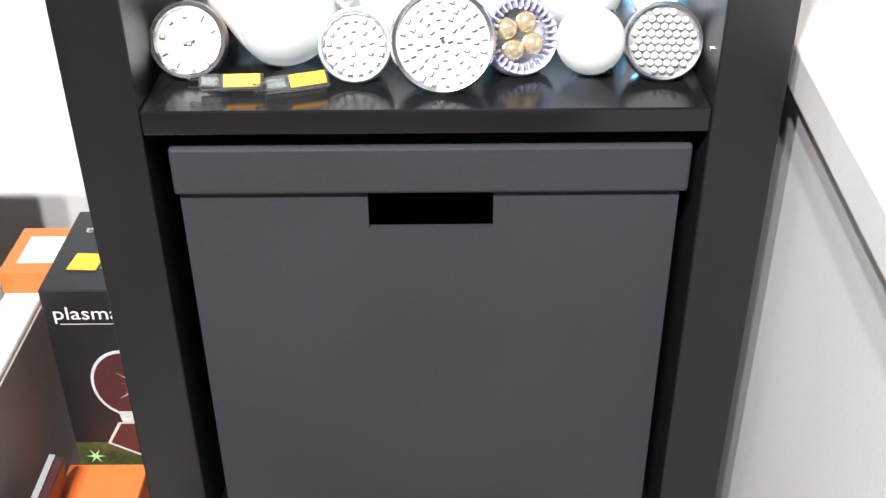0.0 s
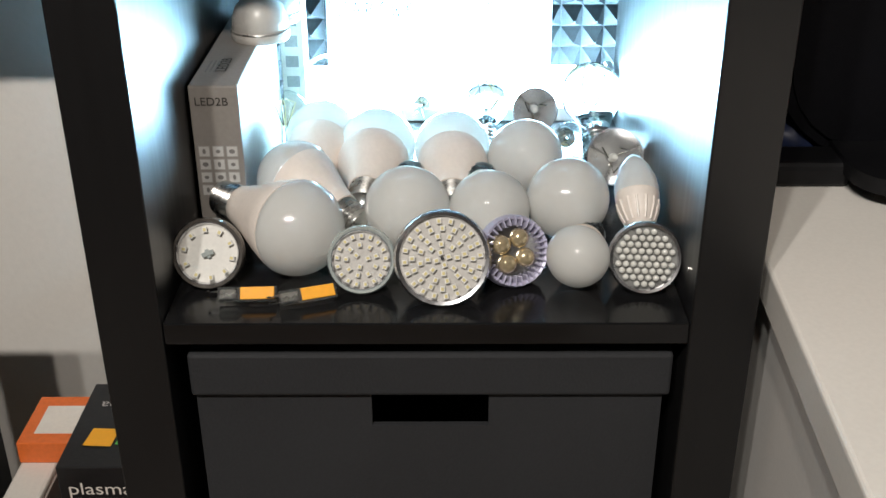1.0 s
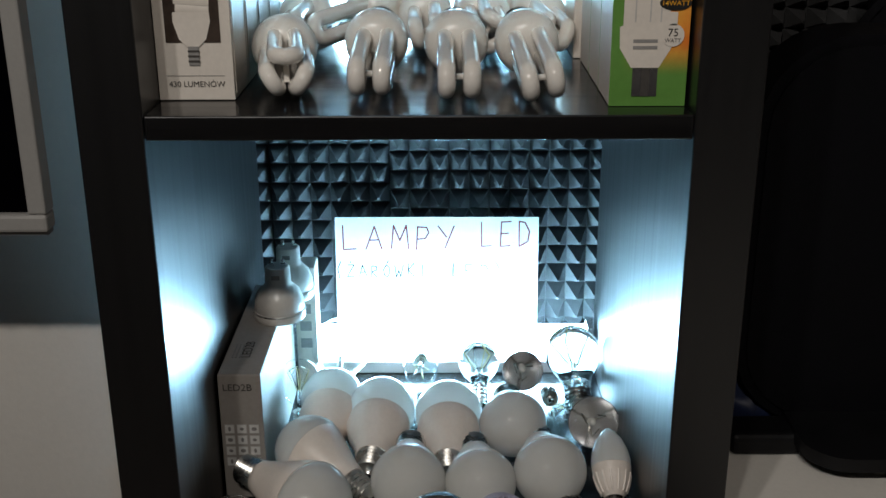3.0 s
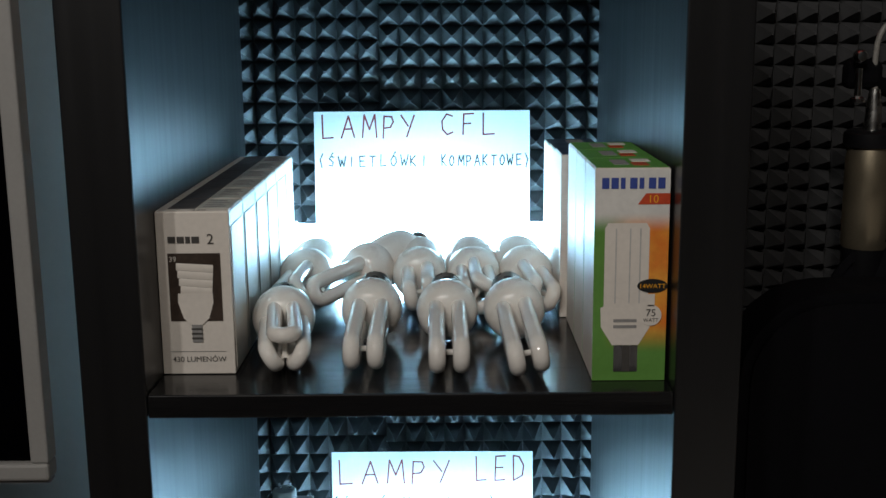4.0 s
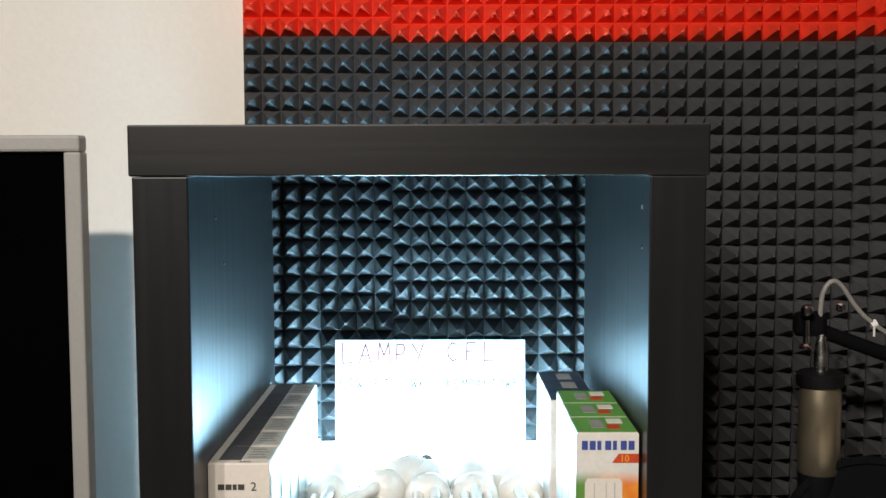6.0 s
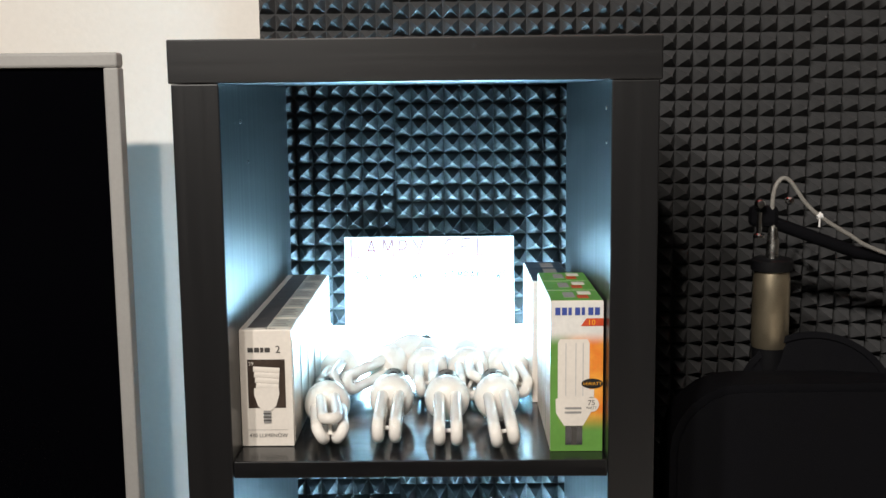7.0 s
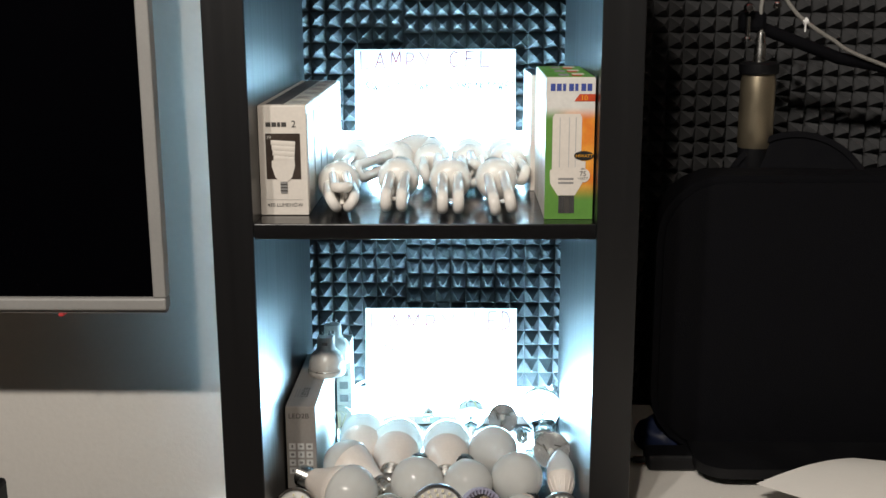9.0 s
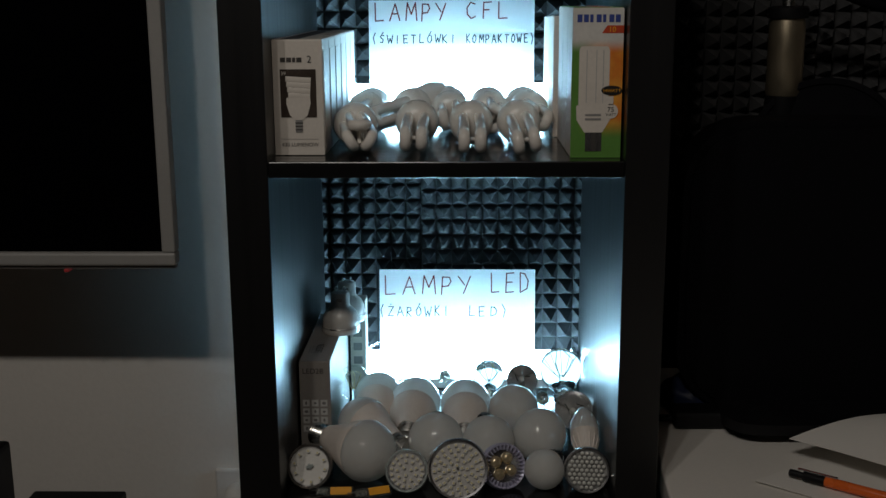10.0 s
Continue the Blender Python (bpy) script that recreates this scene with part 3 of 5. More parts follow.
def chips(rings, size, board):
    """Square chips with a pale phosphor window, on rings of (radius, count, phase)."""
    own = box(-size, size, -size * 0.85, size * 0.85, -0.0012, 0.0008)
    box(-size * 0.6, size * 0.6, -size * 0.5, size * 0.5, 0.0008, 0.0010, bm=own)
    where = [(rad, 2 * math.pi * (k + phase) / count) for rad, count, phase in rings for k in range(count)]
    pieces("led_chip", own, ("led_chip", "led_dot"), [pose(rad * math.cos(a), rad * math.sin(a), 0.0005, 0, 0, math.degrees(a)) for rad, a in where], board)


def spot(at, axis, r, face, rim, label, spin=0.0):
    ob = thing("led_spot_lamp", label, "spot lamp", group="bulbs on the lower lit shelf")
    ob.matrix_basis = aimed(at, axis, spin)
    spot_body(ob, r, rim, "silver" if face in ("domes", "lenses") else "ballast")
    plate_r = r * 0.86
    if face == "ring":
        board = part("led_board", lathe([(0, -0.0035), (plate_r, -0.0035), (plate_r, -0.002), (0, -0.002)], 40), "led_white", ob)
        chips([(r * 0.66, 10, 0.1)], 0.0018, board)
        core = box(-0.004, 0.004, -0.0016, 0.0016, -0.002, 0.002, 0.0006)
        box(-0.0012, 0.0012, -0.003, 0.003, -0.002, 0.0012, 0.0004, bm=core)
        part("centre_lens", core, "rim_glass", ob)
    elif face == "few":
        board = part("led_board", lathe([(0, -0.0035), (plate_r, -0.0035), (plate_r, -0.002), (0, -0.002)], 40), "led_grey", ob)
        chips([(r * 0.2, 3, 0.1), (r * 0.44, 9, 0.3), (r * 0.70, 17, 0.0)], 0.0016, board)
    elif face == "many":
        board = part("led_board", lathe([(0, -0.0035), (plate_r, -0.0035), (plate_r, -0.002), (0, -0.002)], 48), "led_grey", ob)
        rings = [(r * 0.13, 4, 0.2), (r * 0.30, 8, 0.1), (r * 0.46, 12, 0.4), (r * 0.62, 16, 0.0), (r * 0.77, 20, 0.3)]
        chips(rings, 0.0018, board)
        part("centre_screw", lathe([(0, 0.0), (0.0012, 0.0), (0.001, -0.003)], 10), "ink", ob)
    elif face == "domes":
        board = part("led_board", lathe([(0, -0.0035), (plate_r, -0.0035), (plate_r, -0.002), (0, -0.002)], 40), "led_dark", ob)
        step = r * 0.205
        grid = [(step * (i + 0.5 * (j % 2)), step * 0.87 * j) for i in range(-5, 6) for j in range(-5, 6)]
        dome = lathe([(0.0021, -0.002)] + arc(0.0021, 0, 90, 4, 0.0004, 1.1), 10)
        for f in dome.faces:
            f.smooth = True
        pieces("led_dome", dome, ("led_dome",), [Matrix.Translation((x, y, 0)) for x, y in grid if math.hypot(x, y) < plate_r - 0.0022], board)
    elif face == "lenses":
        board = part("led_board", lathe([(0, -0.0045), (r * 0.66, -0.0045), (r * 0.66, -0.003), (0, -0.003)], 40), "silver", ob)
        for s, t in ((-1, -1), (1, -1), (-1, 1), (1, 1)):
            part("lens", lathe([(r * 0.27, -0.003)] + arc(r * 0.27, 0, 90, 6, -0.002, 0.8), 20, m=Matrix.Translation((s * r * 0.28, t * r * 0.28, 0))), "amber", board, smooth=True)
        pieces("rim_fin", box(r * 0.70, r * 0.96, -0.0006, 0.0006, -0.003, 0.0032, 0.0003, seg=1), ("lilac",), [pose(0, 0, 0, 0, 0, 12 * k) for k in range(30)], board)
    if face in ("ring", "few"):
        part("lens_ring", lathe([(r * 0.80, -0.001), (r * 0.84, 0.0016), (r * 0.88, 0.0006)], 48), "silver", ob, smooth=True)
    return ob


FACE = (0.0, -0.91, 0.42)
zf = Z_LED + 0.0004
spot((-0.1455, 0.052, zf + 0.0232), (0.05, -0.90, 0.43), 0.0243, "ring", "rim_dark", "round spot lamp with ten small chips and a thick glass rim", 20)
spot((-0.0430, 0.045, zf + 0.0218), (-0.02, -0.91, 0.42), 0.0230, "few", "rim_glass", "round spot lamp with a white chip board and greenish glass rim", 5)
spot((0.0105, 0.033, zf + 0.0292), FACE, 0.0318, "many", "silver", "large flat spot lamp packed with square chips, silver rim", 0)
spot((0.0585, 0.054, zf + 0.0235), (0.32, -0.86, 0.40), 0.0245, "lenses", "lilac", "spot lamp with four amber lenses and a finned lilac rim", 10)
spot((0.1440, 0.045, zf + 0.0230), (-0.08, -0.90, 0.42), 0.0243, "domes", "silver", "spot lamp filled with small clear domes, silver rim", 0)
opal_bulb((-0.0890, 0.070, zf + 0.0340), (0.064, -0.060, 0.004), 0.0332, "large opal bulb with a cream housing lying on its side")
opal_bulb((-0.0960, 0.146, zf + 0.0335), (-0.050, 0.047, 0.014), 0.0298, "opal bulb with a cream housing turned towards the wall")
opal_bulb((-0.0140, 0.100, zf + 0.0345), (0.0, -1, 0.12), 0.0300, "round opal bulb facing the room, amid the middle row")
opal_bulb((0.0430, 0.101, zf + 0.0325), (0.05, -1, 0.10), 0.0285, "round opal bulb facing the room, amid the middle row")
opal_bulb((0.0990, 0.115, zf + 0.0340), (0.06, -1, 0.14), 0.0297, "round opal bulb facing the room, beside the candle bulb")
opal_bulb((0.0740, 0.194, zf + 0.0330), (0.02, -1, 0.16), 0.0293, "round opal bulb facing the room, further back")
opal_bulb((-0.0425, 0.207, zf + 0.0290), (0.006, 0.070, 0.012), 0.0302, "opal bulb lying with its screw cap towards the room", waist=0.93)
opal_bulb((0.0180, 0.200, zf + 0.0295), (0.0, 0.070, 0.012), 0.0298, "opal bulb lying with its screw cap towards the room", waist=0.93)
opal_bulb((-0.0875, 0.226, zf + 0.0300), (0.002, 0.070, 0.012), 0.0288, "opal bulb lying behind the others in the back row", waist=0.93)
opal_bulb((0.1005, 0.0500, zf + 0.0222), (-0.022, -0.090, 0.016), 0.0212, "small round opal bulb lying on the shelf")


def candle_bulb(base_at, axis):
    ob = thing("candle_bulb", "candle bulb with a ribbed cream base and an opal tip", "light bulb", group="bulbs on the lower lit shelf")
    ob.matrix_basis = aimed(base_at, axis) @ Matrix.Diagonal((0.9, 0.9, 0.88, 1))
    part("screw_cap", screw(bmesh.new(), 0.0075, 0.0, 0.018, 5), "nickel", ob, smooth=True)
    part("housing", lathe([(0, 0.018), (0.0085, 0.018), (0.0125, 0.024), (0.0165, 0.036), (0.0178, 0.047), (0, 0.047)], 32), "housing", ob, smooth=True)
    ribs = bmesh.new()
    for k in range(14):
        a = 2 * math.pi * k / 14
        tube([(0.0112 * math.cos(a), 0.0112 * math.sin(a), 0.0215), (0.0147 * math.cos(a), 0.0147 * math.sin(a), 0.030), (0.0169 * math.cos(a), 0.0169 * math.sin(a), 0.039)], 0.0011, 6, ribs)
    part("ribs", ribs, "housing", ob, smooth=True)
    part("print_mark", rect(-0.006, 0.006, 0.0430, 0.0440, -0.0179), "print", ob)
    part("tip", lathe([(0.0176, 0.0472), (0.0180, 0.052), (0.0165, 0.062), (0.0125, 0.073), (0.0070, 0.081), (0.002, 0.0855), (0, 0.086)], 32), "opal", ob, smooth=True)
    return ob


candle_bulb((0.1500, 0.088, zf + 0.0085), (-0.01, 0.80, 0.57))


def clear_bulb(globe_at, axis, r, label, wires=6, wall="thin_glass"):
    """A clear glass bulb, its wires on a stem inside."""
    k = r / 0.030
    ob = thing("filament_bulb", label, "light bulb", group="clear bulbs on the lower lit shelf")
    ob.matrix_basis = aimed(Vector(globe_at) - Vector(axis).normalized() * (0.026 + 0.045 * k), axis)
    part("screw_cap", screw(bmesh.new(), 0.0132 if r > 0.024 else 0.0078), "nickel", ob, smooth=True)
    c = 0.026 + 0.045 * k
    neck = 0.0125 if r > 0.024 else 0.0074
    outer = [(neck, 0.0255), (neck * 1.08, 0.030 + 0.006 * k), (r * 0.72, c - r * 0.72)] + arc(r, -35, 90, 14, c)
    part("glass_globe", lathe(outer, 32), wall, ob, "clear glass globe", smooth=True)
    part("stem", lathe([(0, 0.026), (0.004, 0.026), (0.002, c - r * 0.4), (0, c - r * 0.4)], 12), "glass", ob, smooth=True)
    for n in range(wires):
        a = 2 * math.pi * n / wires
        part("filament", tube([(0.002 * math.cos(a), 0.002 * math.sin(a), c - r * 0.5), (r * 0.5 * math.cos(a), r * 0.5 * math.sin(a), c + r * 0.45), (r * 0.15 * math.cos(a), r * 0.15 * math.sin(a), c + r * 0.62)], 0.0004, 6), "filament" if n % 2 else "led_dot", ob)
    return ob


def mirror_bulb(globe_at, axis, r, label):
    """A reflector bulb: a silvered bowl closed by a clear domed glass."""
    ob = thing("reflector_bulb", label, "light bulb", group="clear bulbs on the lower lit shelf")
    ob.matrix_basis = aimed(Vector(globe_at) - Vector(axis).normalized() * 0.052, axis)
    part("screw_cap", screw(bmesh.new(), 0.0085, 0, 0.02), "nickel", ob, smooth=True)
    part("bowl", lathe([(0.0085, 0.02), (0.010, 0.024), (r * 0.8, 0.042), (r, 0.052), (r * 0.96, 0.052), (r * 0.7, 0.043), (0.004, 0.034), (0, 0.034)], 32), "silver", ob, "silvered bowl", smooth=True)
    part("front_glass", lathe([(r, 0.0522)] + arc(r, 8, 90, 8, 0.050, 0.62), 32), "thin_glass", ob, smooth=True)
    for k in range(3):
        a = 2 * math.pi * k / 3 + 0.4
        part("support_wire", tube([(0.003 * math.cos(a), 0.003 * math.sin(a), 0.035), (r * 0.55 * math.cos(a), r * 0.55 * math.sin(a), 0.050), (r * 0.30 * math.cos(a + 0.8), r * 0.30 * math.sin(a + 0.8), 0.057)], 0.0006, 6), "filament", ob)
    part("burner", lathe([(0, 0.034), (0.003, 0.035), (0.0035, 0.044), (0.002, 0.049), (0, 0.0495)], 12), "led_white", ob, smooth=True)
    return ob


clear_bulb((-0.1180, 0.246, zf + 0.048), (-0.03, 0.10, 1.0), 0.0200, "clear candle-shaped bulb with fine filaments beside a carton", 8)
clear_bulb((-0.0085, 0.302, zf + 0.0320), (0, -1, 0.25), 0.0170, "clear round bulb with a wire mount, facing the room", 5)
mirror_bulb((0.0890, 0.292, zf + 0.0340), (0, -1, 0.25), 0.0195, "reflector bulb with a silvered bowl and clear front")
clear_bulb((0.1130, 0.236, zf + 0.0270), (0, -1, 0.25), 0.0170, "small clear bulb among larger opal bulbs", 4)
mirror_bulb((0.1455, 0.202, zf + 0.0290), (0.05, -0.9, 0.45), 0.0228, "reflector bulb with a silvered bowl and bluish clear front")
clear_bulb((0.1390, 0.318, zf + 0.0400), (-0.05, 0.75, 0.60), 0.0270, "large clear filament bulb leaning back before the glowing lamp", 8, "glass")
clear_bulb((-0.0860, 0.322, zf + 0.0450), (0.01, 0.80, 0.45), 0.0290, "large clear bulb lying back beside the paper sign", 6)
clear_bulb((0.0480, 0.318, zf + 0.0310), (0.0, 0.85, 0.50), 0.0200, "clear filament bulb lying back before the glowing lamp", 6, "glass")


def capsule_lamp(at, turn):
    """A small two-pin lamp: clear plastic block, glowing-colour strip, wire pins."""
    ob = thing("capsule_lamp", "small two-pin lamp with an orange strip lying on the shelf", "light bulb", group="two-pin lamps on the shelf edge")
    ob.matrix_basis = pose(*at, 42, 0, turn)
    part("circuit_strip", box(-0.0135, -0.0032, -0.0030, 0.0030, -0.0004, 0.0004), "nickel", ob)
    part("base_block", box(-0.0150, -0.0030, -0.0042, 0.0042, -0.0042, 0.0042, 0.0010), "smoke", ob)
    part("cover", box(-0.0032, 0.0232, -0.0050, 0.0050, -0.0034, 0.0016, 0.0008), "smoke", ob)
    part("phosphor_strip", box(-0.0005, 0.0215, -0.0042, 0.0042, 0.0014, 0.0026, 0.0004), "cob", ob, "orange phosphor strip")
    for y in (-0.0024, 0.0024):
        part("wire_pin", tube([(-0.0150, y, 0), (-0.0205, y, -0.001), (-0.0222, y, 0.0), (-0.0210, y, 0.0012)], 0.0005, 6), "nickel", ob)
    return ob


capsule_lamp((-0.1205, 0.0265, zf + 0.0066), 3)
capsule_lamp((-0.0810, 0.0250, zf + 0.0066), 19)


def oval(cx, cz, rx, rz, n=20):
    return [(cx + rx * math.cos(2 * math.pi * k / n), cz + rz * math.sin(2 * math.pi * k / n)) for k in range(n)]


# ---- cartons on the lower lit shelf ----
def small_carton(name, x0, x1, y0, y1, z0, z1, label, material="box_grey"):
    ob = thing(name, label, "carton", ((x0 + x1) / 2, y0, z0), "cartons on the shelves")
    w, d, h = (x1 - x0) / 2, y1 - y0, z1 - z0
    part("carton_body", box(-w, w, 0, d, 0, h, 0.0007), material, ob)
    part("lid_flap", box(-w + 0.0006, w - 0.0006, 0.0006, d - 0.0006, h, h + 0.0006), material, ob)
    return ob, w, d, h


led_box, bw, bd, bh = small_carton("bulb_carton", -0.1655, -0.1310, 0.130, 0.318, zf, 0.8585, "grey-beige bulb carton printed LED2B and rows of pictograms")
lettering("LED2B", 0.0085, Matrix.Translation((-0.002, -0.0006, bh - 0.0135)) @ FRONT, "print", led_box)
for i in range(3):
    for j in range(4):
        px, pz = -0.0145 + 0.0099 * i, 0.0600 - 0.0100 * j
        outline = part("pictogram", rect(px, px + 0.0082, pz, pz + 0.0084, -0.0004), "halo", led_box)
        part("pictogram_field", rect(px + 0.0005, px + 0.0077, pz + 0.0005, pz + 0.0079, -0.0006), "white", outline)
        part("pictogram_icon", plate(oval(px + 0.0041, pz + 0.0043, 0.0012 + 0.0005 * ((i + 2 * j) % 3), 0.0022 - 0.0004 * ((2 * i + j) % 3), 8), -0.0008), "print_grey", outline)
top_print = lettering("LED2B", 0.011, Matrix.Translation((0.004, 0.045, bh + 0.0011)) @ Matrix.Rotation(radians(90), 4, "Z"), "print", led_box)
for k in range(3):
    part("print_bar", box(-0.011 + 0.003 * k, -0.0098 + 0.003 * k, 0.03, 0.055, bh + 0.0008, bh + 0.0011), "print_grey", led_box)
side_box, sw, sd, sh = small_carton("bulb_carton", -0.1290, -0.1090, 0.322, 0.352, zf, 0.874, "narrow white bulb carton standing on end", "box_white")
for k in range(4):
    part("pictogram", rect(-0.006, 0.005, 0.045 + 0.018 * k, 0.055 + 0.018 * k, -0.0006), "print_grey", side_box)


def pin_spot(at):
    """A two-pin spot lamp standing on its face, pins up."""
    ob = thing("spot_lamp", "white two-pin spot lamp standing face down on a carton", "spot lamp", at, "spot lamps on the carton")
    part("bowl", lathe([(0, 0), (0.0215, 0), (0.0228, 0.002), (0.0228, 0.0065), (0.0215, 0.0085), (0.0220, 0.0095), (0.0212, 0.017), (0.0185, 0.025), (0.0130, 0.0305), (0.0112, 0.033), (0.0108, 0.047), (0.0095, 0.0485), (0, 0.0485)], 40), "ballast", ob, smooth=True)
    part("rim_line", lathe([(0.0229, 0.0068), (0.0232, 0.0075), (0.0229, 0.0082)], 40), "nickel", ob, smooth=True)
    top = pins(bmesh.new(), 0.0)
    top.transform(Matrix.Translation((0, 0, 0.0485)) @ Matrix.Rotation(radians(180), 4, "X"))
    part("contact_pins", top, "chrome", ob)
    part("print_mark", box(-0.004, 0.003, -0.0113, -0.0108, 0.039, 0.043), "print_grey", ob)
    return ob


pin_spot((-0.1310, 0.243, 0.8593))
pin_spot((-0.1285, 0.2920, 0.8593))


# ---- compact lamps on the upper lit shelf ----
def leg_line(bend, z0, z1, offset):
    """A tube that goes out and comes back as a narrow U, between two legs offset apart."""
    pts = [(0, offset, z0)]
    pts += [(0, offset * math.cos(radians(a)), z1 - bend + bend * math.sin(radians(a))) for a in range(0, 181, 20)]
    pts.append((0, -offset, z0))
    return pts


def compact_lamp(cap_at, axis, spin=0.0, loops=2, label="", reach=0.064, slim=False):
    """A compact lamp with a rounded white ballast and U-shaped tubes; cap_at is the middle of the ballast's front."""
    ob = thing("compact_lamp", label or "compact lamp with a white ballast and U-shaped tubes", "light bulb", group="compact lamps on the upper lit shelf")
    ob.matrix_basis = aimed(cap_at, axis, spin)
    part("screw_cap", screw(bmesh.new(), 0.0132, -0.064 if slim else -0.089, -0.041 if slim else -0.066), "nickel", ob, smooth=True)
    back = [(0, -0.041), (0.0138, -0.041), (0.0150, -0.036), (0.0172, -0.028)] if slim else [(0, -0.066), (0.0165, -0.066), (0.0205, -0.062), (0.0222, -0.053), (0.0224, -0.042), (0.0212, -0.030)]
    part("ballast", lathe(back + [(0.0190, -0.0215), (0, -0.0215)], 36), "ballast", ob, smooth=True)
    part("ballast_cap", lathe([(0.0192, -0.0213), (0.0218, -0.017), (0.0226, -0.010), (0.0218, -0.003), (0.0196, 0.0025), (0.0150, 0.0062), (0.0080, 0.0080), (0, 0.0085)], 36), "ballast", ob, smooth=True)
    for n in range(loops):
        if loops == 2:
            m = Matrix.Translation((0.0080 * (2 * n - 1), 0, 0))
        else:
            m = Matrix.Rotation(radians(120 * n), 4, "Z") @ Matrix.Translation((0.0105, 0, 0))
        own = tube(leg_line(0.0074, 0.0, reach, 0.0074 if loops == 2 else 0.0066), 0.0058 if loops == 2 else 0.0054, 14)
        own.transform(m)
        part("tube", own, "tube", ob, smooth=True)
    bridge = tube([(-0.0080, 0, reach - 0.011), (0.0080, 0, reach - 0.011)], 0.0020, 8)
    part("tube_bridge", bridge, "tube", ob, smooth=True)
    return ob


zc = Z_CFL + 0.0004
compact_lamp((-0.0925, 0.094, zc + 0.0228), (0.012, -0.080, -0.003), 90, 3, "three-loop compact lamp lying with its tubes towards the room", 0.066, slim=True)
compact_lamp((-0.0320, 0.116, zc + 0.0228), (-0.000, -0.080, -0.007), 0, 2, "", 0.082, slim=True)
compact_lamp((0.0240, 0.110, zc + 0.0228), (0.001, -0.080, -0.007), 0, 2, "", 0.085, slim=True)
compact_lamp((0.0735, 0.112, zc + 0.0228), (0.003, -0.080, -0.007), 10, 2, "", 0.089, slim=True)
compact_lamp((-0.0950, 0.232, zc + 0.0232), (-0.006, -0.080, -0.002), 30, 2, "", 0.058)
compact_lamp((-0.0480, 0.240, zc + 0.0255), (-0.044, -0.062, -0.008), 25, 2, "compact lamp lying askew over its neighbours", 0.068)
compact_lamp((0.0010, 0.232, zc + 0.0232), (0.003, -0.080, -0.003), 12, 2, "", 0.058)
compact_lamp((0.0465, 0.232, zc + 0.0232), (0.003, -0.080, -0.003), 60, 3, "", 0.058)
compact_lamp((0.0915, 0.234, zc + 0.0232), (0.009, -0.080, -0.003), -22, 2, "", 0.062)


# ---- cartons on the upper lit shelf ----
def drop_shape(cx, cz, w, h, steps=16):
    """An outline like a bulb, wide above and narrow below."""
    pts = []
    for k in range(steps):
        a = 2 * math.pi * k / steps
        r = 1.0 if math.sin(a) > -0.2 else 1.0 - 0.35 * (-math.sin(a) - 0.2)
        pts.append((cx + w * r * math.cos(a), cz + h * math.sin(a)))
    return pts


